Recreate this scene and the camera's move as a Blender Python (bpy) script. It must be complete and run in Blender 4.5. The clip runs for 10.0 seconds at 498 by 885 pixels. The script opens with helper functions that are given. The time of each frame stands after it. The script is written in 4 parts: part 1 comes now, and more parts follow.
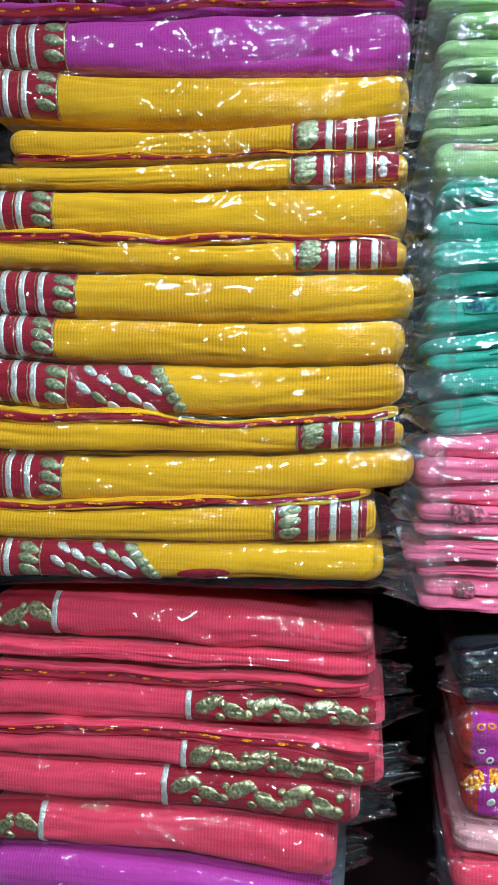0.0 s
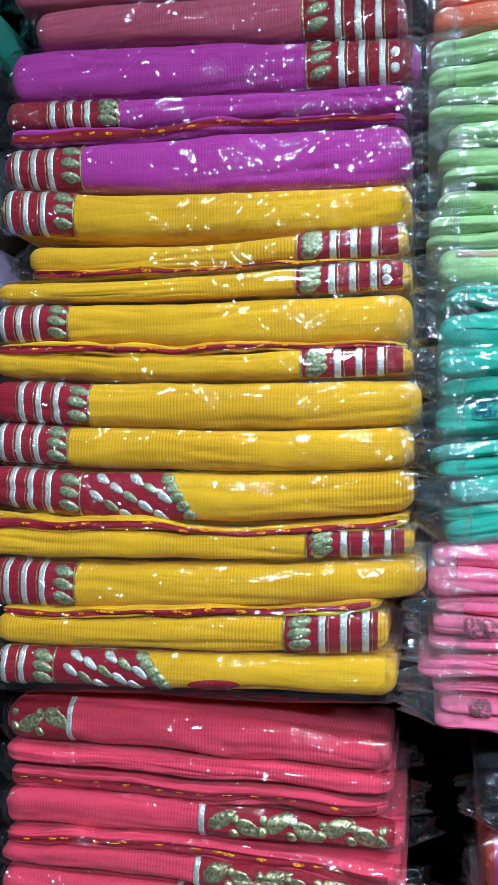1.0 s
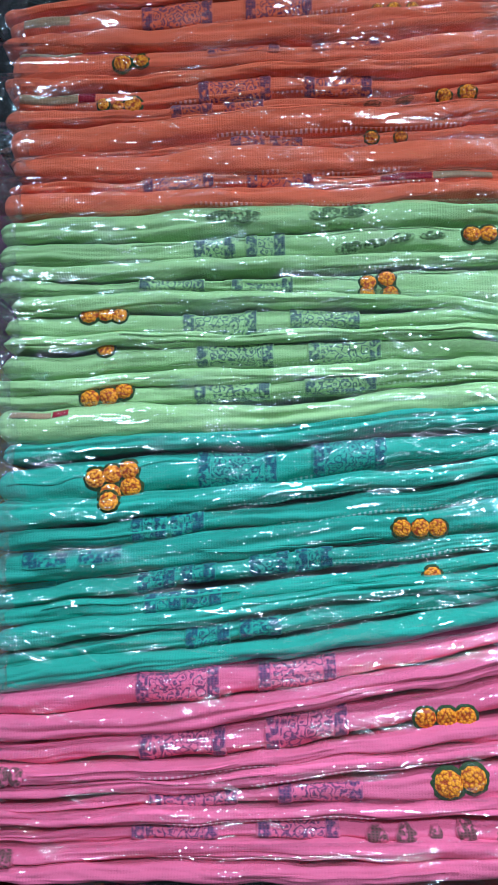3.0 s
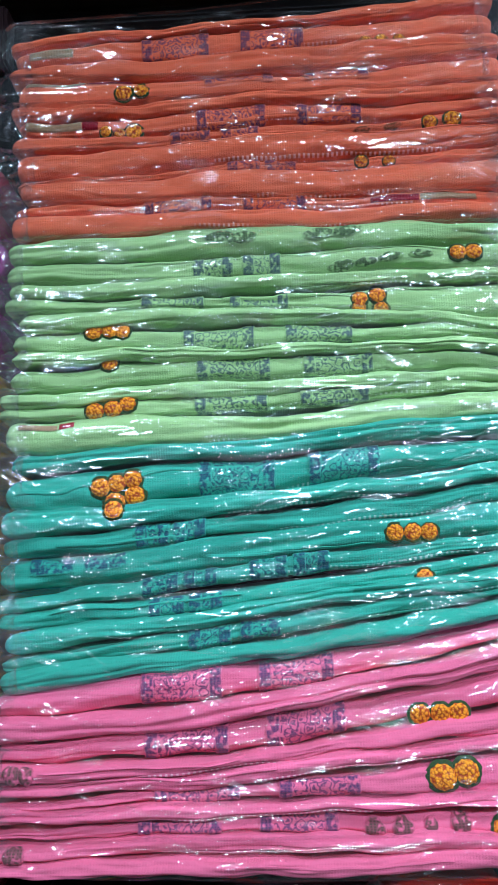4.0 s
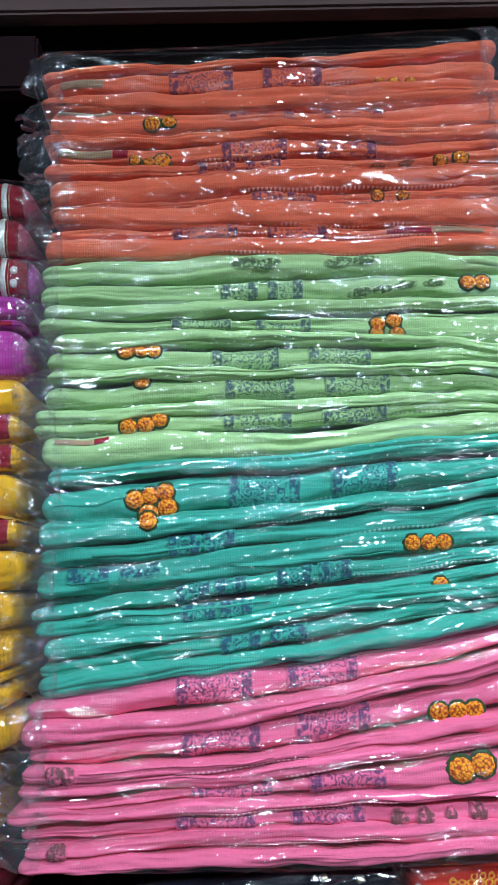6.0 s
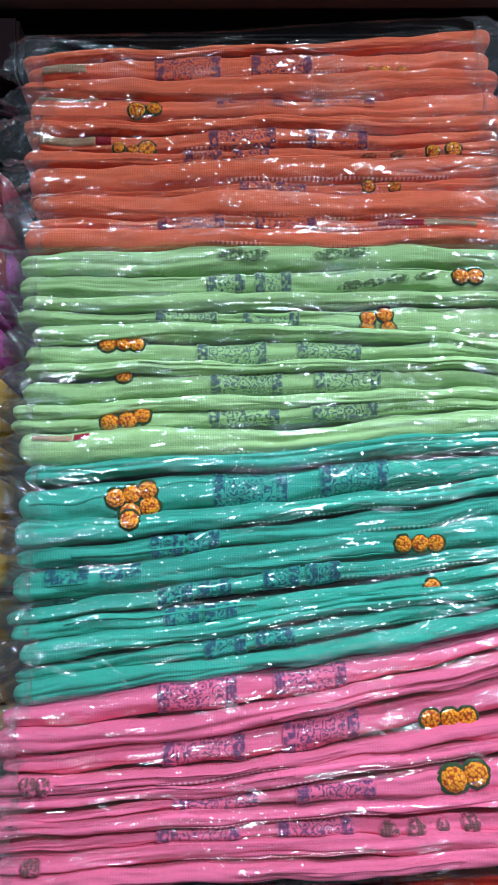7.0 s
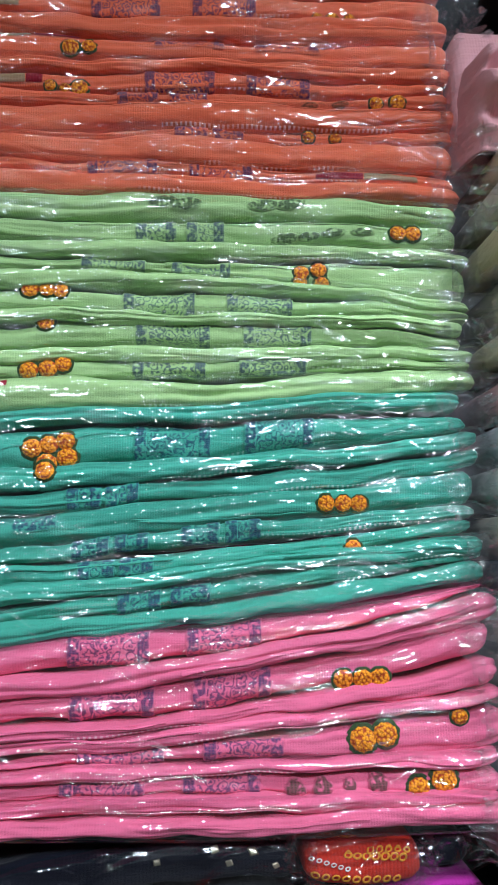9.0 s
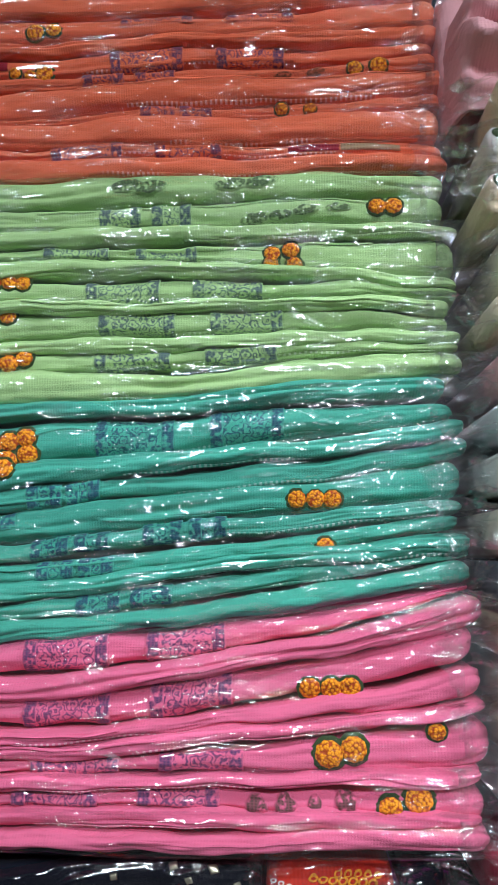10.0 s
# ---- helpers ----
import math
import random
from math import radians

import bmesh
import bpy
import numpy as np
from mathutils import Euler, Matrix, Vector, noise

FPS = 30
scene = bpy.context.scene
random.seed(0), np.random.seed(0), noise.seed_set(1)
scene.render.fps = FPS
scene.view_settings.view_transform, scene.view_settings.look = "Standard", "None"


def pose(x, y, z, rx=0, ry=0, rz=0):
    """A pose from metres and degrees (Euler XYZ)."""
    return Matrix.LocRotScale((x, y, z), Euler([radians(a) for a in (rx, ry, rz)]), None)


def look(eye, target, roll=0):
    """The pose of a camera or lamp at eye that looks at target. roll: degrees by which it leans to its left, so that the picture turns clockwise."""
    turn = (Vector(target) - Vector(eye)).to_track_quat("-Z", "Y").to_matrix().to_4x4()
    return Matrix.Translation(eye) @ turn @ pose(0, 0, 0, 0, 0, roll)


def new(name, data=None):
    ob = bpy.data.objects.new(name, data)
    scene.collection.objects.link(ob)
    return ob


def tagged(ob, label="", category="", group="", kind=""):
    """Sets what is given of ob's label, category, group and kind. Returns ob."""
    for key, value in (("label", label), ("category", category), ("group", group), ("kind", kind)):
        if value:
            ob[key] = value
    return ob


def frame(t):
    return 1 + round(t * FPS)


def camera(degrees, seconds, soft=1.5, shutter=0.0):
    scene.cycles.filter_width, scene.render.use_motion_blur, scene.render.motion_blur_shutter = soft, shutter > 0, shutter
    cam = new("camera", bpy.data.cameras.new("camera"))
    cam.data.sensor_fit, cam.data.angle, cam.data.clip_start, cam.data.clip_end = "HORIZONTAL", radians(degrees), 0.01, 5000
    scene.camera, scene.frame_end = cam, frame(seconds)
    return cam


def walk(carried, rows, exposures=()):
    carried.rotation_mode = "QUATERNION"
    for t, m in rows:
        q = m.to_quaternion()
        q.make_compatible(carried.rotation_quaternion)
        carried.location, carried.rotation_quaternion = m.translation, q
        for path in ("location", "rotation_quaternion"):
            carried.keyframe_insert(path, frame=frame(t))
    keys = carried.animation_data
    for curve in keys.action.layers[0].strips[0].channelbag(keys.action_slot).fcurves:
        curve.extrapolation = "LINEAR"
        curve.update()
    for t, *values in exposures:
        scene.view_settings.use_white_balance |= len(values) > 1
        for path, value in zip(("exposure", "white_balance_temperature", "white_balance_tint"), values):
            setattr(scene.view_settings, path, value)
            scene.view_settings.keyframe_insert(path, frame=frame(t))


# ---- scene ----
cam = camera(36.5, 10.0)
PATH = [
    (0, (0.011, 0.027, 1.364), (-0.294, 2.003, 1.299), 0.8),
    (0.5, (0.034, 0.037, 1.398), (-0.367, 1.996, 1.407), 0.3),
    (1, (0.049, 0.035, 1.407), (-0.411, 1.98, 1.479), -0.0),
    (1.5, (0.123, 0.033, 1.422), (-0.29, 1.985, 1.557), 0.1),
    (2, (0.256, 0.026, 1.441), (-0.006, 1.996, 1.662), -0.2),
    (2.5, (0.291, 0.029, 1.45), (0.168, 2.009, 1.703), -0.6),
    (3, (0.29, 0.023, 1.453), (0.195, 2.0, 1.744), -1.1),
    (4.5, (0.283, -0.02, 1.438), (0.216, 1.949, 1.782), -2.1),
    (5, (0.253, -0.039, 1.442), (0.218, 1.931, 1.785), -2.2),
    (5.5, (0.228, -0.046, 1.443), (0.232, 1.924, 1.792), -2.0),
    (7, (0.229, -0.017, 1.441), (0.301, 1.948, 1.809), -1.7),
    (7.5, (0.221, -0.008, 1.434), (0.313, 1.958, 1.79), -1.8),
    (8, (0.189, -0.006, 1.421), (0.36, 1.962, 1.737), -1.8),
    (8.5, (0.177, -0.007, 1.41), (0.407, 1.958, 1.703), -1.3),
    (9, (0.275, -0.001, 1.425), (0.404, 1.972, 1.731), -0.2),
    (9.5, (0.36, 0.017, 1.428), (0.342, 1.995, 1.725), 0.3),
    (10, (0.37, 0.034, 1.428), (0.273, 2.01, 1.723), -0.3),
]
walk(cam, [(t, look(eye, target, roll)) for t, eye, target, roll in PATH],
     exposures=[(0.0, 0.43, 5700, -4), (1.0, 0.46, 5350, -4), (1.5, 0.45, 5050, -4), (2.0, 0.4, 4780, -4), (2.5, 0.22, 4950, 1), (3.0, 0.10, 5250, 1),
                (4.5, 0.15, 5480, 3), (5.5, 0.15, 5600, 4), (7.5, 0.12, 5750, 3), (9.0, 0.05, 6080, 7), (10.0, 0.05, 6300, 8)])

# ---- world and lamps ----
world = bpy.data.worlds.new("shop_air")
world.use_nodes = True
world.node_tree.nodes["Background"].inputs[0].default_value = (0.75, 0.8, 0.9, 1)
world.node_tree.nodes["Background"].inputs[1].default_value = 0.02
scene.world = world
LAMPS = [(0.10, -0.22, 11, 0.26), (1.0, -0.22, 29, 0.26), (-0.5, -1.6, 31, 0.46), (0.6, -1.6, 44, 0.46), (1.7, -1.6, 84, 0.46)]


def area_lamp(x, y, watts, size):
    data = bpy.data.lights.new("ceiling_lamp_light", "AREA")
    data.shape, data.size, data.energy, data.color = "DISK", size, watts, (0.83, 0.90, 1.0)
    ob = new("ceiling_lamp_light", data)
    ob.matrix_world = look((x, y, 2.664), (x, y + 0.45, 1.5))
    return ob


for lx, ly, w, size in LAMPS:
    area_lamp(lx, ly, w, size)


# ---- materials ----
def material(name):
    m = bpy.data.materials.new(name)
    m.use_nodes = True
    m.node_tree.nodes.remove(m.node_tree.nodes["Principled BSDF"])
    return m, m.node_tree.nodes, m.node_tree.links


def node(nodes, kind, **values):
    n = nodes.new(kind)
    for key, value in values.items():
        n.inputs[key.replace("_", " ")].default_value = value
    return n


def calc(nodes, links, op, a, b, clamp=False):
    n = nodes.new("ShaderNodeMath")
    n.operation, n.use_clamp = op, clamp
    for i, v in enumerate((a, b)):
        if isinstance(v, (int, float)):
            n.inputs[i].default_value = v
        else:
            links.new(v, n.inputs[i])
    return n.outputs[0]


def blend(nodes, links, fac, a, b, mode="MIX"):
    n = nodes.new("ShaderNodeMix")
    n.data_type, n.blend_type = "RGBA", mode
    for socket, v in ((n.inputs[0], fac), (n.inputs[6], a), (n.inputs[7], b)):
        if isinstance(v, (int, float)):
            socket.default_value = v
        elif isinstance(v, tuple):
            socket.default_value = (*v, 1)
        else:
            links.new(v, socket)
    return n.outputs[2]


def stretched(nodes, links, sx, sy, sz):
    co = nodes.new("ShaderNodeTexCoord")
    info = nodes.new("ShaderNodeObjectInfo")
    mapping = nodes.new("ShaderNodeMapping")
    mapping.inputs["Scale"].default_value = (sx, sy, sz)
    links.new(co.outputs["Object"], mapping.inputs["Vector"])
    shift = nodes.new("ShaderNodeVectorMath")
    shift.operation = "ADD"
    links.new(mapping.outputs[0], shift.inputs[0])
    links.new(calc(nodes, links, "MULTIPLY", info.outputs["Random"], 37.0), shift.inputs[1])
    return shift.outputs[0], info.outputs["Random"]


def waves(nodes, links, axis, period, distortion=1.5):
    co = nodes.new("ShaderNodeTexCoord")
    w = nodes.new("ShaderNodeTexWave")
    w.bands_direction = axis
    w.inputs["Scale"].default_value = 0.314 / period
    w.inputs["Distortion"].default_value = distortion
    w.inputs["Detail"].default_value = 1.0
    w.inputs["Detail Scale"].default_value = 0.4
    links.new(co.outputs["Object"], w.inputs["Vector"])
    return w.outputs["Fac"]


def bumped(nodes, links, height, strength, distance):
    b = node(nodes, "ShaderNodeBump", Strength=strength, Distance=distance)
    links.new(height, b.inputs["Height"])
    return b.outputs[0]


def finish(nodes, links, shader):
    links.new(shader, nodes["Material Output"].inputs["Surface"])


def cloth(name, colour, rib=0.0026, thread=0.0017, rib_depth=0.2, sheen=0.05, speckle=None, density=0.5, rough=0.85, creased=4.2, weft=0.3):
    """Thin woven cloth: ribs along the length, cross threads, soft blotches; a woven motif of dark thread where speckle is given."""
    m, nodes, links = material(name)
    p, rnd = stretched(nodes, links, 1, 1, 1)
    big = node(nodes, "ShaderNodeTexNoise", Scale=9.0, Detail=3.0)
    fine = node(nodes, "ShaderNodeTexNoise", Scale=240.0, Detail=2.0)
    links.new(p, big.inputs["Vector"]), links.new(p, fine.inputs["Vector"])
    ribs, threads = waves(nodes, links, "X", rib), waves(nodes, links, "Z", thread, 2.5)
    weave = calc(nodes, links, "MULTIPLY", calc(nodes, links, "ADD", calc(nodes, links, "MULTIPLY", ribs, 0.65), 0.35), calc(nodes, links, "ADD", calc(nodes, links, "MULTIPLY", threads, weft), 1.0 - weft))
    # wear the weave away in patches, as worn gauze does
    patchy = calc(nodes, links, "MULTIPLY", calc(nodes, links, "SUBTRACT", big.outputs["Fac"], 0.33, True), 2.6, True)
    dark = tuple(c * (0.62 if max(colour) == c else 0.5) for c in colour)
    fac = calc(nodes, links, "MULTIPLY", calc(nodes, links, "SUBTRACT", 1.0, weave), calc(nodes, links, "MULTIPLY", patchy, rib_depth * 3.2), True)
    col = blend(nodes, links, fac, colour, dark)
    pale = tuple(min(1, c * 1.14 + 0.004) for c in colour)
    col = blend(nodes, links, calc(nodes, links, "MULTIPLY", fine.outputs["Fac"], 0.35), col, pale)
    col = blend(nodes, links, calc(nodes, links, "MULTIPLY", rnd, 0.22), col, tuple(c * 0.8 for c in colour))
    if speckle:
        spots = node(nodes, "ShaderNodeTexNoise", Scale=260.0, Detail=1.0)
        links.new(p, spots.inputs["Vector"])
        if density > 1:
            s = calc(nodes, links, "MULTIPLY", calc(nodes, links, "SUBTRACT", spots.outputs["Fac"], 0.34, True), 6.0, True)
            s = calc(nodes, links, "MULTIPLY", s, 0.9)
        else:
            # drawn outlines of round blooms, with sprigs between them
            wander = nodes.new("ShaderNodeVectorMath")
            wander.operation = "MULTIPLY_ADD"
            links.new(spots.outputs["Color"], wander.inputs[0])
            wander.inputs[1].default_value = (0.006, 0.006, 0.006)
            links.new(p, wander.inputs[2])
            blooms = node(nodes, "ShaderNodeTexVoronoi", Scale=125.0, Randomness=0.8)
            links.new(wander.outputs[0], blooms.inputs["Vector"])
            rings = calc(nodes, links, "ABSOLUTE", calc(nodes, links, "SUBTRACT", calc(nodes, links, "FRACT", calc(nodes, links, "MULTIPLY", blooms.outputs["Distance"], 3.1), 0.0), 0.5), 0.0)
            s = calc(nodes, links, "MULTIPLY", calc(nodes, links, "SUBTRACT", 0.04 + 0.28 * density, rings, True), 9.0, True)
            sprigs = calc(nodes, links, "MULTIPLY", calc(nodes, links, "SUBTRACT", spots.outputs["Fac"], 0.66, True), 8.0, True)
            s = calc(nodes, links, "MAXIMUM", calc(nodes, links, "MULTIPLY", s, 0.85), sprigs)
        s = calc(nodes, links, "MULTIPLY", s, calc(nodes, links, "ADD", calc(nodes, links, "MULTIPLY", calc(nodes, links, "MULTIPLY", threads, ribs), 0.25), 0.80), True)
        edge = nodes.new("ShaderNodeAttribute")
        edge.attribute_name = "inside"
        s = calc(nodes, links, "MULTIPLY", s, edge.outputs["Fac"], True)
        col = blend(nodes, links, s, col, speckle)
    b = node(nodes, "ShaderNodeBsdfPrincipled", Roughness=rough, Sheen_Weight=sheen, Sheen_Roughness=0.5, Specular_IOR_Level=0.15)
    links.new(col, b.inputs["Base Color"])
    q, rnd2 = stretched(nodes, links, 14, 60, 170)
    pulls = node(nodes, "ShaderNodeTexNoise", Scale=1.0, Detail=3.0, Distortion=0.6)
    links.new(q, pulls.inputs["Vector"])
    g, rnd3 = stretched(nodes, links, 210, 25, 26)
    gathers = node(nodes, "ShaderNodeTexNoise", Scale=1.0, Detail=2.0)
    links.new(g, gathers.inputs["Vector"])
    weave = calc(nodes, links, "ADD", calc(nodes, links, "MULTIPLY", weave, 0.5), calc(nodes, links, "MULTIPLY", calc(nodes, links, "MULTIPLY", gathers.outputs["Fac"], patchy), 2.2))
    height = calc(nodes, links, "ADD", weave, calc(nodes, links, "ADD", calc(nodes, links, "MULTIPLY", fine.outputs["Fac"], 1.4), calc(nodes, links, "MULTIPLY", pulls.outputs["Fac"], creased)))
    links.new(bumped(nodes, links, height, 0.45, 0.0006), b.inputs["Normal"])
    finish(nodes, links, b.outputs[0])
    return m


def thread_metal(name, colour, metal, rough, scale=600.0, dark=0.45):
    """Zari and sequin work: metal thread with a broken glitter."""
    m, nodes, links = material(name)
    p, rnd = stretched(nodes, links, 1, 1, 1)
    n1 = node(nodes, "ShaderNodeTexNoise", Scale=scale, Detail=2.0)
    n2 = node(nodes, "ShaderNodeTexVoronoi", Scale=scale * 0.7)
    links.new(p, n1.inputs["Vector"]), links.new(p, n2.inputs["Vector"])
    f = calc(nodes, links, "MULTIPLY", calc(nodes, links, "SUBTRACT", n1.outputs["Fac"], 0.38, True), 3.0, True)
    col = blend(nodes, links, f, tuple(c * dark for c in colour), colour)
    b = node(nodes, "ShaderNodeBsdfPrincipled", Metallic=metal, Roughness=rough)
    links.new(col, b.inputs["Base Color"])
    links.new(bumped(nodes, links, calc(nodes, links, "ADD", n2.outputs["Distance"], n1.outputs["Fac"]), 0.55, 0.0007), b.inputs["Normal"])
    finish(nodes, links, b.outputs[0])
    return m


def turned(nodes, links, vector, degrees, sx, sy, sz):
    """Coordinates turned in the plane of the pile's front, then squeezed along the turned axes."""
    for kind, value in (("Rotation", (0, math.radians(degrees), 0)), ("Scale", (sx, sy, sz))):
        mapping = nodes.new("ShaderNodeMapping")
        mapping.inputs[kind].default_value = value
        links.new(vector, mapping.inputs["Vector"])
        vector = mapping.outputs[0]
    return vector


def film_material(name, pulls, relief=0.014, haze=0.012, rough=0.05, scuff=0.05):
    """Clear polybag film: see-through, sharply glossy, drawn into bundles of fine wrinkles, with scuffed patches.
    pulls: (slant in degrees, wrinkles to a metre along and across the pull, share)."""
    m, nodes, links = material(name)
    p, rnd = stretched(nodes, links, 1, 1, 1)
    drift = node(nodes, "ShaderNodeTexNoise", Scale=22.0, Detail=2.0)
    links.new(p, drift.inputs["Vector"])
    bent = nodes.new("ShaderNodeVectorMath")
    bent.operation = "MULTIPLY_ADD"
    links.new(drift.outputs["Color"], bent.inputs[0])
    bent.inputs[1].default_value = (0.04, 0.0, 0.014)
    links.new(p, bent.inputs[2])
    total = None
    for degrees, along, across, share in pulls:
        q = turned(nodes, links, bent.outputs[0], degrees, along, 9.0, across)
        wrinkle = node(nodes, "ShaderNodeTexNoise", Scale=1.0, Detail=1.0, Roughness=0.4)
        links.new(q, wrinkle.inputs["Vector"])
        spread = turned(nodes, links, bent.outputs[0], degrees, along * 0.7, 9.0, across * 0.22)
        where = node(nodes, "ShaderNodeTexNoise", Scale=1.0, Detail=1.0)
        links.new(spread, where.inputs["Vector"])
        mask = calc(nodes, links, "MULTIPLY", calc(nodes, links, "SUBTRACT", where.outputs["Fac"], 0.46, True), 6.0, True)
        one = calc(nodes, links, "MULTIPLY", calc(nodes, links, "MULTIPLY", calc(nodes, links, "SUBTRACT", wrinkle.outputs["Fac"], 0.5), mask), share)
        total = one if total is None else calc(nodes, links, "ADD", total, one)
    normal = bumped(nodes, links, total, 1.0, relief)
    fres = node(nodes, "ShaderNodeFresnel", IOR=1.5)
    clear = node(nodes, "ShaderNodeBsdfTransparent")
    clear.inputs["Color"].default_value = (0.985, 0.985, 0.985, 1)
    gloss = node(nodes, "ShaderNodeBsdfGlossy", Roughness=rough)
    soft = node(nodes, "ShaderNodeBsdfGlossy", Roughness=0.30)
    links.new(normal, gloss.inputs["Normal"]), links.new(normal, soft.inputs["Normal"])
    milk = node(nodes, "ShaderNodeBsdfDiffuse")
    milk.inputs["Color"].default_value = (0.75, 0.78, 0.82, 1)
    worn = node(nodes, "ShaderNodeTexNoise", Scale=17.0, Detail=4.0, Roughness=0.62)
    links.new(p, worn.inputs["Vector"])
    patch = calc(nodes, links, "MULTIPLY", calc(nodes, links, "SUBTRACT", worn.outputs["Fac"], 0.5, True), 6.0, True)

    def mixed(fac, a, b):
        mix = nodes.new("ShaderNodeMixShader")
        if isinstance(fac, float):
            mix.inputs[0].default_value = fac
        else:
            links.new(fac, mix.inputs[0])
        links.new(a, mix.inputs[1]), links.new(b, mix.inputs[2])
        return mix.outputs[0]

    shader = mixed(haze, clear.outputs[0], milk.outputs[0])
    shader = mixed(calc(nodes, links, "MULTIPLY", patch, scuff), shader, soft.outputs[0])
    shader = mixed(calc(nodes, links, "MINIMUM", calc(nodes, links, "MULTIPLY", fres.outputs[0], 2.15, True), 0.19), shader, gloss.outputs[0])
    finish(nodes, links, shader)
    return m


def painted(name, colour, rough=0.6, grain=0.0, axis_scale=(1.5, 20, 60)):
    m, nodes, links = material(name)
    p, rnd = stretched(nodes, links, *axis_scale)
    n1 = node(nodes, "ShaderNodeTexNoise", Scale=1.0, Detail=6.0, Roughness=0.65)
    n2 = node(nodes, "ShaderNodeTexNoise", Scale=0.15, Detail=2.0)
    links.new(p, n1.inputs["Vector"]), links.new(p, n2.inputs["Vector"])
    f = calc(nodes, links, "MULTIPLY", calc(nodes, links, "SUBTRACT", n1.outputs["Fac"], 0.35, True), 2.5, True)
    col = blend(nodes, links, calc(nodes, links, "MULTIPLY", f, grain), colour, tuple(c * 0.45 for c in colour))
    col = blend(nodes, links, calc(nodes, links, "MULTIPLY", n2.outputs["Fac"], 0.3), col, tuple(c * 0.75 for c in colour))
    b = node(nodes, "ShaderNodeBsdfPrincipled", Roughness=rough, Specular_IOR_Level=0.06)
    links.new(col, b.inputs["Base Color"])
    links.new(bumped(nodes, links, n1.outputs["Fac"], 0.25, 0.001), b.inputs["Normal"])
    finish(nodes, links, b.outputs[0])
    return m


NAVY = (0.017, 0.03, 0.105)
SHADES = {
    "orange": (0.80, 0.165, 0.078), "green": (0.385, 0.565, 0.24), "teal": (0.07, 0.37, 0.27), "pink": (0.74, 0.145, 0.265),
    "yellow": (0.74, 0.40, 0.008), "magenta": (0.46, 0.045, 0.33), "rose": (0.50, 0.10, 0.16), "coral": (0.72, 0.055, 0.11),
    "navy": (0.005, 0.006, 0.013), "red": (0.50, 0.03, 0.015), "wine": (0.22, 0.012, 0.03), "purple": (0.36, 0.02, 0.25), "cream": (0.62, 0.52, 0.38),
    "white": (0.72, 0.70, 0.66), "grey": (0.22, 0.22, 0.23), "slate": (0.09, 0.10, 0.12), "blush": (0.66, 0.33, 0.34), "beige": (0.60, 0.48, 0.33), "lavender": (0.36, 0.30, 0.48),
    "pebble": (0.55, 0.51, 0.47), "ivory": (0.66, 0.58, 0.47), "mist": (0.52, 0.52, 0.54),
}
GAUZE = ("orange", "green", "teal", "pink")
CLOTH = {k: cloth(k + "_cloth", c, rib=0.0021 if k in GAUZE else 0.0027, weft=0.3 if k in GAUZE else 0.10, rib_depth=0.10 if k in GAUZE else 0.03 if k in ("blush", "beige", "cream", "white", "grey", "slate", "pebble", "ivory", "mist") else 0.5) for k, c in SHADES.items()}
PRINT = {k: cloth(k + "_woven_motif", SHADES[k], speckle=NAVY, density=0.74) for k in GAUZE}
BAR = {k: cloth(k + "_woven_bar", SHADES[k], speckle=NAVY, density=1.15) for k in GAUZE}
MAROON = cloth("maroon_border_cloth", (0.26, 0.008, 0.022), rib_depth=0.1, rough=0.6)
LEAF = {k: cloth(k + "_leaf_motif", SHADES[k], speckle=(0.025, 0.045, 0.022), density=1.2) for k in GAUZE}
TAN = cloth("tan_edge_cloth", (0.36, 0.24, 0.14), rib_depth=0.1)


def stitched(name, colour):
    """Pale running stitches on cloth: dashes along the row, frayed and partly sunk."""
    m, nodes, links = material(name)
    dash = calc(nodes, links, "MULTIPLY", calc(nodes, links, "SUBTRACT", waves(nodes, links, "X", 0.0042, 0.6), 0.45, True), 5.0, True)
    p, rnd = stretched(nodes, links, 30, 30, 30)
    fade = node(nodes, "ShaderNodeTexNoise", Scale=1.0, Detail=2.0)
    links.new(p, fade.inputs["Vector"])
    f = calc(nodes, links, "MULTIPLY", dash, calc(nodes, links, "MULTIPLY", calc(nodes, links, "SUBTRACT", fade.outputs["Fac"], 0.36, True), 5.0, True))
    col = blend(nodes, links, f, tuple(c * 0.8 for c in colour), tuple(0.26 + 0.62 * c for c in colour))
    b = node(nodes, "ShaderNodeBsdfPrincipled", Roughness=0.7, Specular_IOR_Level=0.2)
    links.new(col, b.inputs["Base Color"])
    links.new(bumped(nodes, links, f, 0.6, 0.0008), b.inputs["Normal"])
    finish(nodes, links, b.outputs[0])
    return m


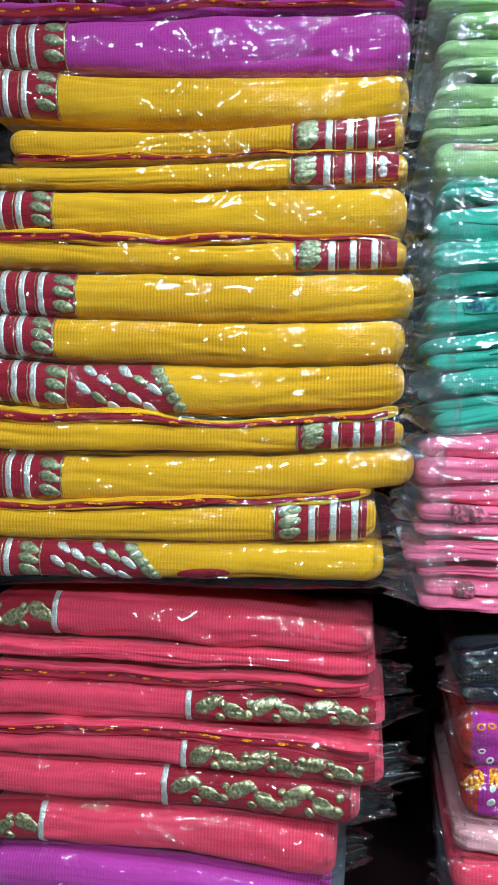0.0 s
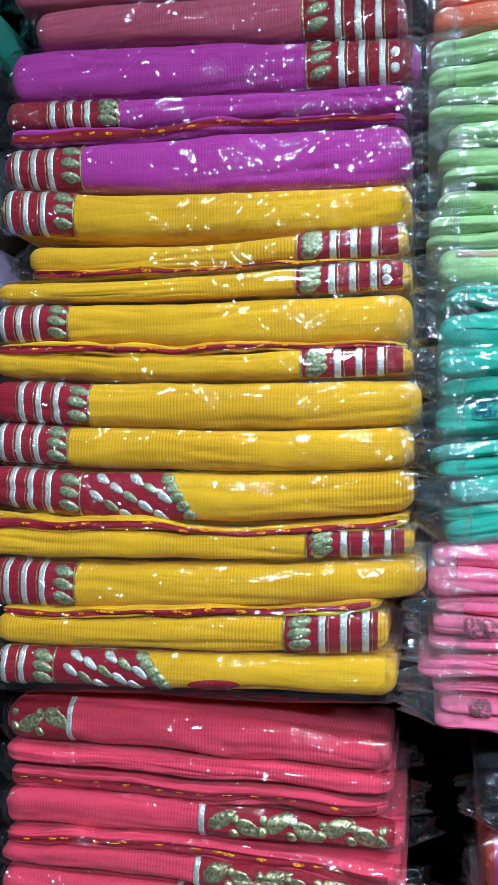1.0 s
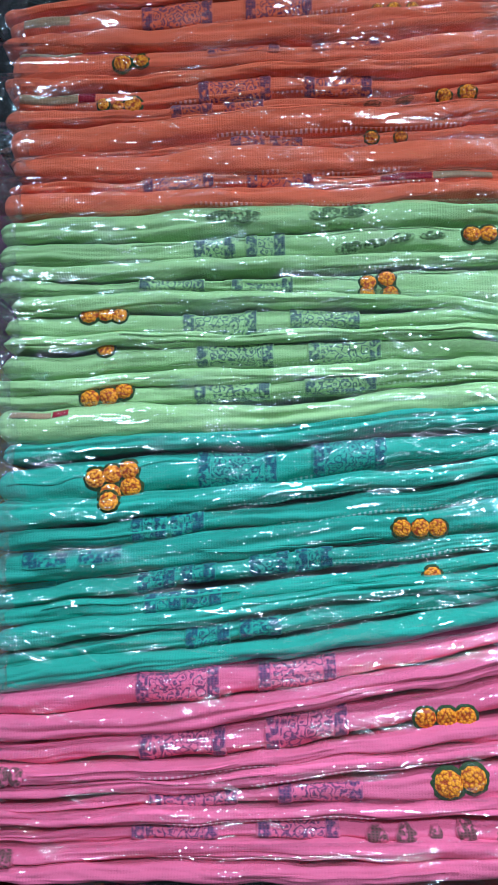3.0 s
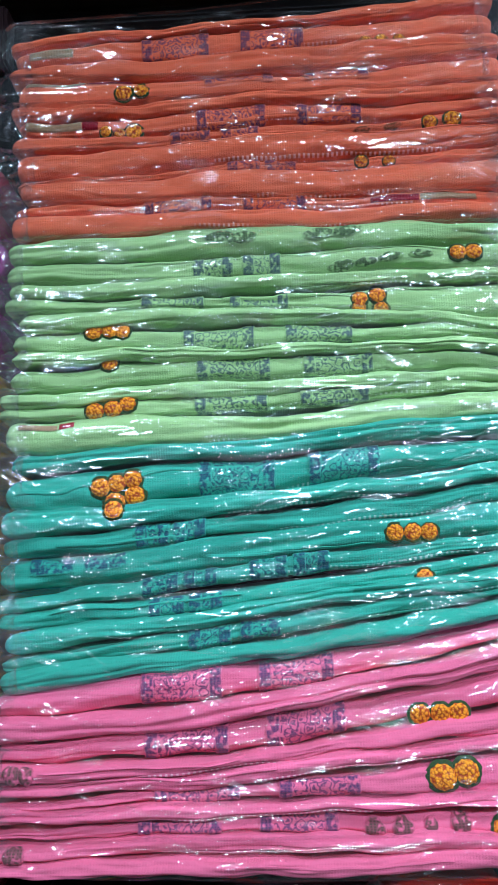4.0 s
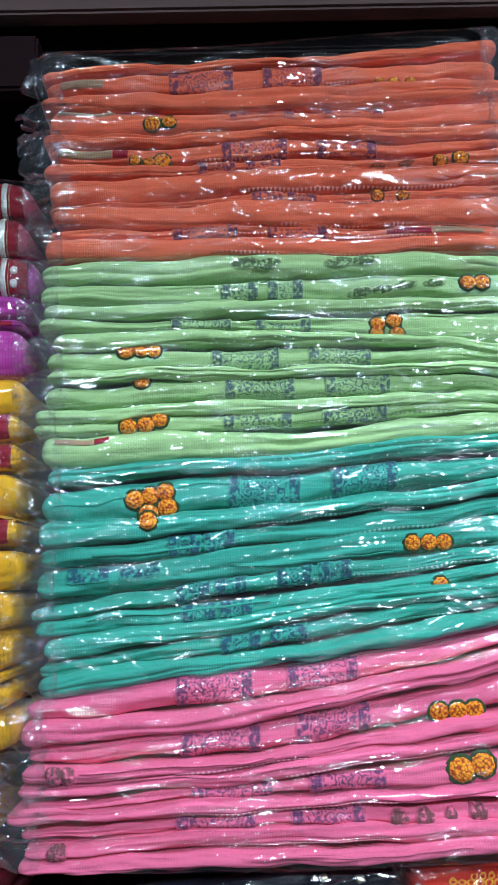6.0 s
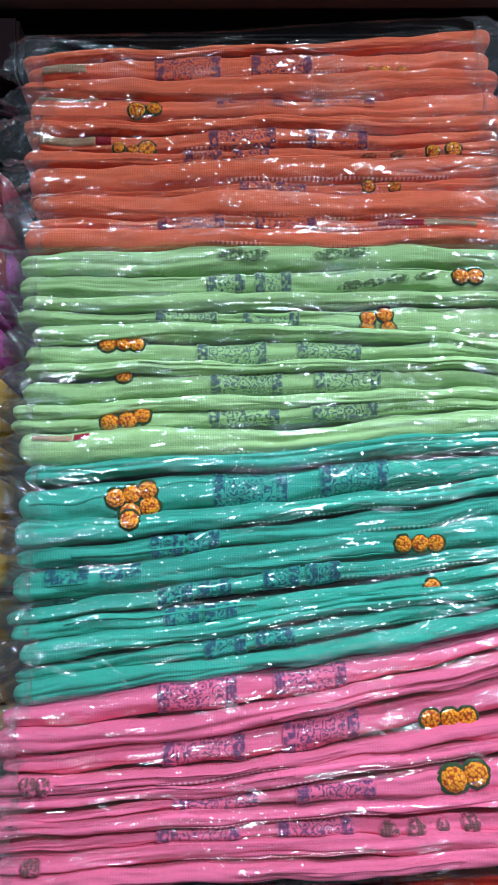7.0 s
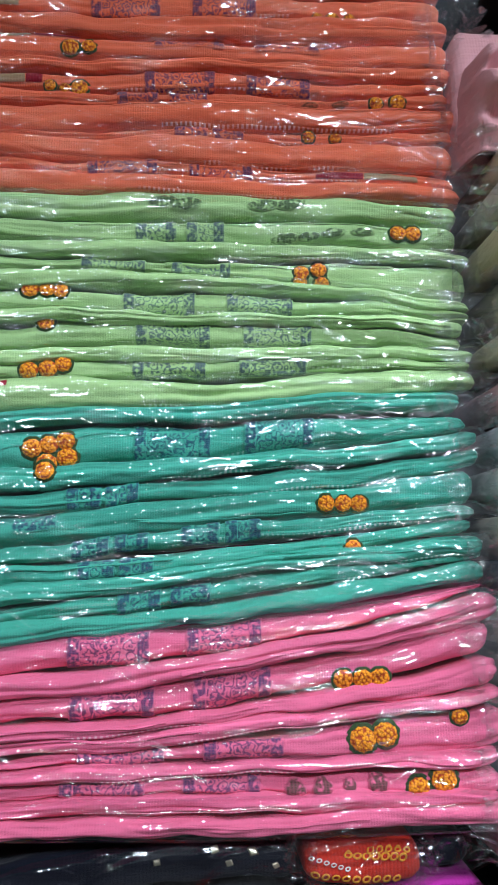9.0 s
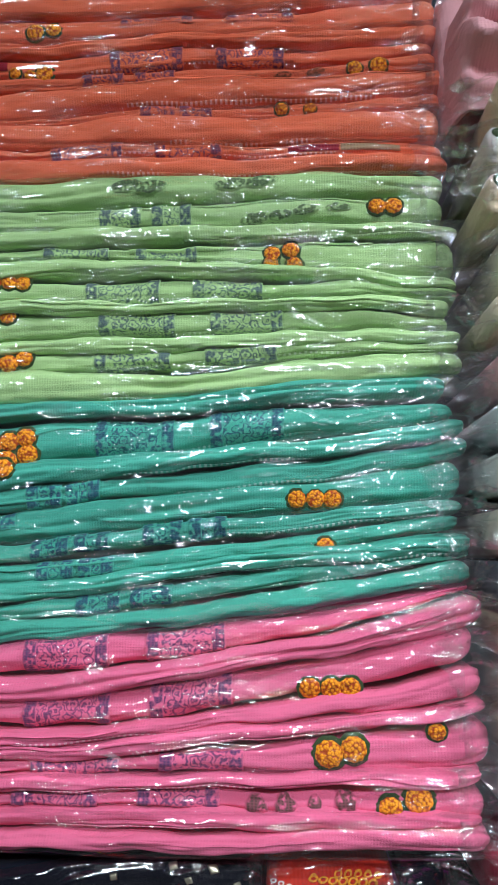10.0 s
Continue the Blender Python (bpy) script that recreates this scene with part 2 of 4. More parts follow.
def petalled(name, bright, deep):
    """Dense embroidered petals: rounded stitches with deep-coloured gaps."""
    m, nodes, links = material(name)
    p, rnd = stretched(nodes, links, 1, 1, 1)
    petals = node(nodes, "ShaderNodeTexVoronoi", Scale=430.0)
    rough = node(nodes, "ShaderNodeTexNoise", Scale=900.0, Detail=1.0)
    links.new(p, petals.inputs["Vector"]), links.new(p, rough.inputs["Vector"])
    d = calc(nodes, links, "ADD", petals.outputs["Distance"], calc(nodes, links, "MULTIPLY", rough.outputs["Fac"], 0.25))
    f = calc(nodes, links, "MULTIPLY", calc(nodes, links, "SUBTRACT", d, 0.50, True), 3.0, True)
    col = blend(nodes, links, f, bright, deep)
    b = node(nodes, "ShaderNodeBsdfPrincipled", Roughness=0.65, Specular_IOR_Level=0.25)
    links.new(col, b.inputs["Base Color"])
    links.new(bumped(nodes, links, calc(nodes, links, "SUBTRACT", 1.0, d), 0.8, 0.0012), b.inputs["Normal"])
    finish(nodes, links, b.outputs[0])
    return m


STITCH = {k: stitched(k + "_running_stitch", SHADES[k]) for k in GAUZE}
OLIVE = cloth("dark_green_thread", (0.035, 0.06, 0.02), rib_depth=0.3)
LEAF_GREEN = cloth("leaf_green_print", (0.16, 0.24, 0.05), rib_depth=0.1)
SILVER = thread_metal("silver_zari", (0.80, 0.80, 0.72), 0.55, 0.45, 700.0, 0.68)
PAISLEY = thread_metal("green_gold_zari", (0.48, 0.50, 0.28), 0.5, 0.45, 420.0, 0.4)
GOLD = thread_metal("gold_zari", (0.66, 0.60, 0.32), 0.75, 0.36, 420.0, 0.35)
MARIGOLD = petalled("marigold_thread", (0.95, 0.36, 0.008), (0.40, 0.055, 0.002))
AMBER = thread_metal("amber_tie_dye", (0.85, 0.33, 0.01), 0.0, 0.7, 500.0, 0.6)
SEQUIN = thread_metal("pale_gold_sequin", (0.85, 0.78, 0.58), 0.9, 0.3, 200.0, 0.85)
WHITE_THREAD = thread_metal("white_thread", (0.8, 0.72, 0.68), 0.0, 0.5, 500.0, 0.7)
FILM_LONG = film_material("clear_film_drawn_tight", ((3, 10, 105, 1.0), (14, 12, 120, 0.9), (-22, 14, 130, 0.6)), 0.013, 0.003, 0.05, 0.05)
FILM_LOOSE = film_material("clear_film_loose", ((32, 14, 85, 1.0), (-48, 16, 85, 0.9), (8, 10, 100, 0.5)), 0.014, 0.002, 0.045, 0.008)
FILM_ENDS = film_material("clear_film_crumpled", ((35, 30, 110, 1.0), (-60, 30, 110, 1.0), (80, 30, 120, 0.8)), 0.018, 0.003, 0.05, 0.03)
FILM_MILKY = film_material("crumpled_film_gone_milky", ((35, 30, 110, 1.0), (-60, 30, 110, 1.0), (80, 30, 120, 0.8)), 0.018, 0.040, 0.06, 0.05)
FILM_DARK = film_material("clear_film_wrinkled", ((25, 14, 80, 1.0), (-55, 16, 80, 0.9), (5, 12, 90, 0.6)), 0.018, 0.001, 0.05, 0.02)
FILM_BUNDLE = film_material("clear_film_gathered", ((50, 22, 90, 1.0), (-40, 22, 90, 1.0), (75, 22, 100, 0.8)), 0.018, 0.004, 0.05, 0.03)
LAMINATE = painted("dark_brown_wood_laminate", (0.12, 0.078, 0.072), 0.6, 0.7)
PLUM_BOARD = painted("dark_plum_painted_board", (0.014, 0.006, 0.007), 0.65, 0.3)
BLACK_BOARD = painted("black_painted_board", (0.012, 0.011, 0.012), 0.6, 0.3)
WALL_PAINT = painted("brown_panel_paint", (0.10, 0.085, 0.078), 0.8, 0.08, (8, 8, 8))
FLOOR_TILE = painted("grey_floor_tile", (0.12, 0.115, 0.11), 0.35, 0.25, (6, 6, 6))
CEILING_PAINT = painted("grey_ceiling_paint", (0.42, 0.41, 0.40), 0.85, 0.05, (8, 8, 8))


# ---- mesh helpers ----
def part(name, verts, faces, mat, parent=None, label=""):
    mesh = bpy.data.meshes.new(name)
    mesh.from_pydata(verts, [], faces)
    mesh.polygons.foreach_set("use_smooth", [True] * len(faces))
    mesh.materials.append(mat)
    mesh.update()
    ob = new(name, mesh)
    if parent is not None:
        ob.parent = parent
    return tagged(ob, label)


def grid_faces(nu, nv, first=0):
    return [(first + i * nv + j, first + i * nv + j + 1, first + (i + 1) * nv + j + 1, first + (i + 1) * nv + j) for i in range(nu - 1) for j in range(nv - 1)]


def board(name, lo, hi, mat, label="", category="", kind="structure", parent=None, bevel=0.003):
    bm = bmesh.new()
    bmesh.ops.create_cube(bm, size=1)
    mid = [(a + b) / 2 for a, b in zip(lo, hi)]
    for v in bm.verts:
        v.co = Vector([c * (b - a) for c, a, b in zip(v.co, lo, hi)])
    bmesh.ops.bevel(bm, geom=bm.edges[:], offset=bevel, segments=2, affect="EDGES")
    mesh = bpy.data.meshes.new(name)
    bm.to_mesh(mesh)
    bm.free()
    mesh.materials.append(mat)
    ob = new(name, mesh)
    ob.location = mid
    if parent is not None:
        ob.parent = parent
    return tagged(ob, label, category, kind=kind)


def n3(x, y, z):
    return noise.noise(Vector((x, y, z)))


class Fold:
    """One folded edge of cloth: a soft roll along x with its own top and bottom lines, front and depth.
    tops and bottoms: heights at the packet's two ends and its middle."""

    def __init__(self, base, xl, xr, tops, bottoms, front, seed, layers=0, bulge=0.013, depth=0.24, rough=1.0, lean=0.0, corner=0.014):
        self.corner = corner
        self.base, self.xl, self.xr, self.tops, self.bottoms = base, xl, xr, tops, bottoms
        self.front, self.seed, self.layers, self.bulge, self.depth, self.rough, self.lean = front, seed, layers, bulge, depth, rough, lean
        rng = random.Random(int(seed * 1000))
        self.grooves = [(rng.uniform(-1.0, 1.0), rng.uniform(-3, 3), rng.uniform(xl, xr), rng.uniform(0.04, 0.14), rng.uniform(0.0008, 0.0020)) for _ in range(3)] if rough >= 1 else []
        # seams between the layers of cloth in the fold
        n = layers // 3
        self.seams = [(-1.1 + 2.2 * (i + 1) / (n + 1) + rng.uniform(-0.15, 0.15), rng.uniform(0.0022, 0.0042), rng.uniform(0, 50)) for i in range(n)]
        if not self.grooves and rough > 0:
            self.grooves = [(rng.uniform(-0.9, 0.9), rng.uniform(-6, 6), rng.uniform(xl, xr), rng.uniform(0.03, 0.10), rng.uniform(0.0006, 0.0018)) for _ in range(6)]

    def line(self, q, x):
        u = (x - self.xl) / (self.xr - self.xl)
        a, m, b = q
        return a * (1 - u) * (1 - 2 * u) + m * 4 * u * (1 - u) + b * u * (2 * u - 1)

    def at(self, x, th, out=0.0):
        t, b = self.line(self.tops, x), self.line(self.bottoms, x)
        mid, h = (t + b) / 2, (t - b) / 2
        d = min(x - self.xl, self.xr - x)
        end = math.sqrt(max(0.0, 1 - (1 - min(max(d, 0) / self.corner, 1)) ** 2))
        h *= (0.35 + 0.65 * end) * 0.95
        s, c = math.sin(th), math.cos(th)
        k = self.rough
        mid += 0.0050 * k * n3(x * 3.5, self.seed * 5.1, 2.6) + 0.0040 * k * n3(x * 9, mid * 11, 3.1) + 0.0026 * k * n3(x * 24, mid * 40, 1.7)
        h *= 1 + 0.26 * k * n3(x * 9, self.seed * 3.3, 7.7)
        y = self.front + self.lean * (x - self.xl) + self.bulge * (1 - abs(c) ** 0.58) + 0.010 * (1 - end)
        y += 0.0045 * k * n3(x * 6, self.seed * 1.9, 4.2)
        z = mid + h * math.copysign(abs(s) ** 0.85, s)
        w = 0.0024 * k * n3(x * 20, th * 1.4, self.seed) + 0.0011 * k * n3(x * 55, th * 2.0, self.seed + 9)
        for th0, slope, at_x, reach, deep in self.grooves:
            g = abs(x - at_x) / reach
            if g < 1:
                line = th0 + slope * (x - at_x) + 0.5 * n3(x * 14, th0 * 9, self.seed)
                w -= deep * (1 - g * g) * math.exp(-((th - line) / 0.13) ** 2)
        for th0, deep, key in self.seams:
            show = min(1.0, max(0.0, 0.65 + 1.9 * n3(x * 5, key, self.seed)))
            if show:
                w -= deep * show * math.exp(-((th - th0 - 0.55 * n3(x * 6, key, 3.3)) / 0.17) ** 2)
        w += out
        return Vector((x, y - w * c, z + w * s)) - self.base

    def angle(self, x, z):
        t, b = self.line(self.tops, x), self.line(self.bottoms, x)
        s = max(-0.9, min(0.9, (z - (t + b) / 2) / max(1e-4, (t - b) / 2)))
        return math.asin(math.copysign(abs(s) ** (1 / 0.85), s))

    def body(self, name, mat, parent, label="", nth=29):
        nx = max(30, int((self.xr - self.xl) / 0.0032))
        xs = [self.xl + (self.xr - self.xl) * i / nx for i in range(nx + 1)]
        for extra in (0.0007, 0.002, 0.005):
            xs += [self.xl + extra, self.xr - extra]
        xs = sorted(xs)
        ths = [math.pi / 2 - math.pi * j / (nth - 1) for j in range(nth)]
        verts = []
        for x in xs:
            ring = [self.at(x, th) for th in ths]
            back = self.front + self.depth - self.base.y
            verts += [Vector((ring[0].x, back, ring[0].z))] + ring + [Vector((ring[-1].x, back, ring[-1].z))]
        nv = nth + 2
        faces = grid_faces(len(xs), nv)
        faces += [(i * nv, (i + 1) * nv, (i + 1) * nv + nv - 1, i * nv + nv - 1) for i in range(len(xs) - 1)]
        last = (len(xs) - 1) * nv
        faces += [tuple(range(nv - 1, -1, -1)), tuple(range(last, last + nv))]
        return part(name, verts, faces, mat, parent, label)

    def patch(self, name, x0, x1, a0, a1, mat, parent, label="", out=0.0006, slant=0.0, climb=0.0):
        """A strip of other cloth lying on the fold, from x0 to x1, a0 and a1: fractions of the half turn from the bottom to the top."""
        nx, na = max(8, int(abs(x1 - x0) / 0.0028)), max(6, int(18 * (a1 - a0)))
        verts = []
        for i in range(nx + 1):
            for j in range(na + 1):
                a = a1 + (a0 - a1) * j / na + climb * (i / nx - 0.5) + (0.05 * n3(i * 0.11, x0 * 90, self.seed) if climb else 0.0)
                x = x0 + (x1 - x0) * i / nx + slant * (a - 0.5) * (i / nx) + 0.0006 * n3(a * 9, i * 0.3, self.seed)
                lip = 0.0 if 0 < i < nx and 0 < j < na else -0.0006
                verts.append(self.at(x, math.pi * (a - 0.5), out + lip))
        ob = part(name, verts, grid_faces(nx + 1, na + 1), mat, parent, label)
        inside = ob.data.attributes.new("inside", "FLOAT", "POINT")
        inside.data.foreach_set("value", [float(0 < i < nx and 0 < j < na) for i in range(nx + 1) for j in range(na + 1)])
        return ob

    def blob(self, name, x, z, rx, rz, mat, parent, label="", turn=0.0, height=0.0018, petals=9, ripple=0.25, lift=0.0006, point=0.0, flat=False, corners=0):
        """A raised embroidered motif on the fold round (x, z)."""
        rings, segs = 5, 20
        verts, faces = [], []
        ct, st = math.cos(turn), math.sin(turn)
        for i in range(rings + 1):
            r = i / rings
            for j in range(segs if i else 1):
                f = 2 * math.pi * j / segs
                k = r * (1 + 0.035 * math.sin(f * petals) * r) * (1 + point * max(0, math.cos(f)) ** 5)
                if corners:
                    k = r * math.cos(math.pi / corners) / math.cos(f % (2 * math.pi / corners) - math.pi / corners)
                dx, dz = rx * k * math.cos(f), rz * k * math.sin(f)
                px, pz = x + dx * ct - dz * st, z + dx * st + dz * ct
                up = height * math.sqrt(max(0, 1 - r * r)) * (1 + ripple * math.sin(f * petals + r * 7) + ripple * math.sin(r * 15)) + lift - (0.0008 if i == rings else 0)
                p = self.at(px, self.angle(px, pz) * (0.45 if flat else 1.0), up)
                if flat:
                    p.z = pz - self.base.z + (self.at(x, self.angle(x, z)).z + self.base.z - z)
                verts.append(p)
        faces += [(0, 1 + (j + 1) % segs, 1 + j) for j in range(segs)]
        for i in range(1, rings):
            a, b = 1 + (i - 1) * segs, 1 + i * segs
            faces += [(a + j, a + (j + 1) % segs, b + (j + 1) % segs, b + j) for j in range(segs)]
        ob = part(name, verts, faces, mat, parent, label)
        inside = ob.data.attributes.new("inside", "FLOAT", "POINT")
        inside.data.foreach_set("value", [float(k < len(verts) - segs) for k in range(len(verts))])
        return ob


def ring_motif(fold, name, x, z, r, mat, parent, label, squash=0.8, turn=0.0):
    """A small tie-dyed ring lying on the fold."""
    verts, segs, ct, st = [], 14, math.cos(turn), math.sin(turn)
    for k, up in ((1.0, 0.0008), (0.78, 0.0018), (0.5, 0.0008)):
        for j in range(segs):
            f = 2 * math.pi * j / segs
            dx, dz = r * k * math.cos(f), r * squash * k * math.sin(f)
            px, pz = x + dx * ct - dz * st, z + dx * st + dz * ct
            verts.append(fold.at(px, fold.angle(px, pz), up))
    faces = [(a * segs + j, a * segs + (j + 1) % segs, (a + 1) * segs + (j + 1) % segs, (a + 1) * segs + j) for a in range(2) for j in range(segs)]
    return part(name, verts, faces, mat, parent, label)


def sleeve(parent, base, xl, xr, tops, bottoms, front, seed, loose=False, over=(0.018, 0.018), bulge=0.014, sag=0.0, lean=0.0, film=None):
    """The clear bag round a packet: drawn over its front, crumpled and pinched past its two ends."""
    shape = Fold(base, xl, xr, tops, bottoms, front, seed, 0, bulge, 0.2, 0.0, lean)
    nth = 36

    def column(x, verts, jag=0.0):
        past = max(xl + 0.006 - x, x - xr + 0.006, 0.0)
        xin = min(max(x, xl + 0.008), xr - 0.008)
        pinch = min(1.0, past / 0.026)
        t, b = shape.line(tops, xin), shape.line(bottoms, xin)
        mid, h = (t + b) / 2, (t - b) / 2 + 0.0008
        side = -1 if x < (xl + xr) / 2 else 1
        mid += 0.014 * pinch * n3(seed * 2.3, side * 5, 0.5)
        squeeze = 1 - pinch * (0.40 + 0.45 * n3(seed, side * 3.0, 2.0))
        for j in range(nth + 1):
            th = math.pi / 2 * 1.02 - math.pi * 1.02 * j / nth
            s, c = math.sin(th), math.cos(th)
            y = front + lean * (x - xl) - 0.0032 + bulge * (1 - abs(c) ** 0.5) + 0.014 * pinch * (0.8 + n3(seed, th * 0.6, side)) + 0.0045 * n3(xin * 6, seed * 1.9, 4.2)
            z = mid + h * squeeze * math.copysign(abs(s) ** 0.85, s)
            if sag and s < 0:
                z -= sag * (-s) * (0.6 + 0.6 * n3(x * 12, seed, 0.2))
            # long pulls along the bag and short cross dents
            if loose:
                w = 0.0014 * (0.5 - abs(n3(x * 13 + th * 1.2, th * 1.1 - x * 8, seed))) + 0.0003 * n3(x * 40 - th * 2, th * 2.2, seed + 3)
            else:
                w = 0.0016 * (0.5 - abs(n3(x * 6, th * 2.0 + x * 9, seed))) + 0.0012 * (0.4 - abs(n3(x * 13 + th * 1.5, th * 3.0 - x * 16, seed + 3)))
            crumple = pinch * (0.0035 * math.sin(th * 8 + 5 * n3(x * 14, th * 0.8, seed + 8)) + 0.012 * (0.4 - abs(n3(x * 55, z * 50, seed + 5))) + 0.004 * n3(x * 120, z * 110, seed + 6))
            ragged = over[0] * 0.7 * pinch * n3(th * 1.7, seed, side * 2.0) * side
            verts.append(Vector((x + crumple * 0.6 + ragged + jag * n3(th * 2.5, seed, 6.6), y - w * c - crumple, z + w * s + crumple * 0.7)) - base)

    def sheet(name, x0, x1, n, mat, label, jags=(0.0, 0.0)):
        verts = []
        for i in range(n + 1):
            column(x0 + (x1 - x0) * i / n, verts, jags[0] if i == 0 else jags[1] if i == n else 0.0)
        return part(name, verts, grid_faces(n + 1, nth + 1), mat, parent, label)

    reach = 0.010 if loose else 0.026
    sheet("sleeve_end", xl - over[0], xl + reach, 22, FILM_ENDS if loose else FILM_MILKY, "crumpled end of the film sleeve", (0.0, 0.02))
    sheet("sleeve_end", xr - reach, xr + over[1], 22, FILM_ENDS if loose else FILM_MILKY, "crumpled end of the film sleeve", (0.02, 0.0))
    return sheet("plastic_sleeve", xl + reach - 0.008, xr - reach + 0.008, 200, film or (FILM_LOOSE if loose else FILM_LONG), "clear crinkled plastic film sleeve")


def packet(name, base, label, group):
    ob = new(name)
    ob.location, ob.empty_display_size = base, 0.05
    return tagged(ob, label, "saree packet" if "saree" in name else "cloth packet", group)


SEED = [1]


def seed():
    SEED[0] += 1
    return SEED[0] * 1.37


# ---- right-hand pile: folded gauze sarees with woven bands and marigolds ----
def gauze_front(z, x):
    return 0.606 + 0.035 * (z - 1.6) - 0.075 * max(0.0, 1.40 - z)


def gauze_packet(colour, ends, folds, label, film_top=0.0):
    """folds, from the top down: (top heights, bottom heights, layers, marks); the heights stand at the two ends and the middle.
    marks: ("band", x0, x1), ("flowers", (x, z, r), ...), ("tan", x0, x1), ("maroon", x0, x1), ("leaf", (x, z, r), ...)"""
    xl, xr = ends
    low = min(folds[-1][1])
    base = Vector(((xl + xr) / 2, 0.72, low))
    thing = packet("saree_packet", base, label, "sarees in the gauze pile")
    for n, (tops, bottoms, layers, marks) in enumerate(folds):
        s = seed()
        z = (tops[1] + bottoms[1]) / 2
        h = tops[1] - bottoms[1]
        band = any(m[0] == "band" for m in marks)
        front = gauze_front(z, 0) + (0.0068 if band else 0.0)
        fold = Fold(base, xl + 0.016 * n3(s, 1, 1) + 0.003, xr - 0.016 * n3(s, 2, 2) - 0.001, tops, bottoms, front, s, layers, min(0.022, 0.006 + h * 0.72), lean=-0.03 if z < 1.36 else 0.0)
        body = fold.body("folded_cloth", CLOTH[colour], thing)
        rng = random.Random(int(s * 100))
        for _ in range(1 if s * 7 % 1 < 0.45 else 0):
            x0 = rng.uniform(xl + 0.01, xr - 0.16)
            x1, a = min(xr - 0.012, x0 + rng.uniform(0.1, 0.36)), rng.uniform(0.2, 0.72)
            fold.patch("loose_layer", x0, x1, a, a + rng.uniform(0.06, 0.14), CLOTH[colour], body, "", rng.uniform(0.0012, 0.0022), 0.0, rng.uniform(-0.25, 0.25))
        if rng.random() < 0.6:
            x0 = rng.uniform(xl + 0.12, xr - 0.22)
            a = rng.uniform(0.1, 0.24)
            fold.patch("stitch_row", x0, min(xr - 0.02, x0 + rng.uniform(0.12, 0.24)), a, a + 0.085, STITCH[colour], body, "row of pale running stitches", 0.0012, 0.0, rng.uniform(-0.1, 0.1))
        for kind, *rest in marks:
            if kind == "band":
                x0, x1 = rest[:2]
                a0, a1 = rest[2:4] if len(rest) > 3 else (0.12, 0.86)
                w = x1 - x0
                fold.patch("woven_band", x0, x0 + w * 0.38, a0, a1, PRINT[colour], body, "band woven with dark blue thread", 0.0013)
                fold.patch("woven_band", x0 + w * 0.62, x1, a0, a1, PRINT[colour], body, "band woven with dark blue thread", 0.0013)
                for f in (0.0, 0.36, 0.62, 0.95):
                    fold.patch("woven_bar", x0 + w * f - 0.003, x0 + w * f + 0.0075, a0 - 0.02 - 0.05 * n3(f * 7, s, 1), a1 + 0.02 + 0.05 * n3(f * 5, s, 2), BAR[colour], body, "dark blue woven bar", 0.0020)
                if n3(s, 5, 5) > 0.05:
                    fold.patch("woven_bar", x0, x0 + w * 0.40, a0 - 0.04, a0 + 0.16, BAR[colour], body, "dark blue woven bar", 0.0018)
                    fold.patch("woven_bar", x0 + w * 0.62, x1, a0 - 0.04, a0 + 0.16, BAR[colour], body, "dark blue woven bar", 0.0018)
            elif kind == "flowers":
                for x, zf, r in rest:
                    fold.blob("leaf_rim", x, zf, r * 1.22, r * 1.2, OLIVE, body, "dark green embroidered rim", height=0.0008, petals=7, flat=True)
                    fold.blob("marigold", x, zf, r, r * 0.95, MARIGOLD, body, "raised orange embroidered flower", height=0.0030, petals=11, lift=0.0012, flat=True)
            elif kind == "leaf":
                for x, zf, r in rest:
                    fold.blob("leaf_motif", x, zf, r * (1.7 if zf > 1.4 else 0.95), r * (0.6 if zf > 1.4 else 1.1), LEAF[colour], body, "dark green embroidered leaf", height=0.0012, petals=7, turn=0.1, lift=0.0018)
            else:
                low_a, high_a = rest[2:4] if len(rest) > 3 else (0.36, 0.6)
                fold.patch("edge_strip", rest[0], rest[1], low_a, high_a, TAN if kind == "tan" else MAROON, body, "tan edge strip" if kind == "tan" else "maroon edge strip", 0.0014)
    s = seed()
    sleeve(thing, base, xl - 0.002, xr + 0.002, tuple(t + film_top for t in folds[0][0]), folds[-1][1], gauze_front((folds[0][0][1] + folds[-1][1][1]) / 2, 0) - 0.001, s, over=(0.017, 0.030), lean=-0.03 if low < 1.34 else 0.0)
    return thing


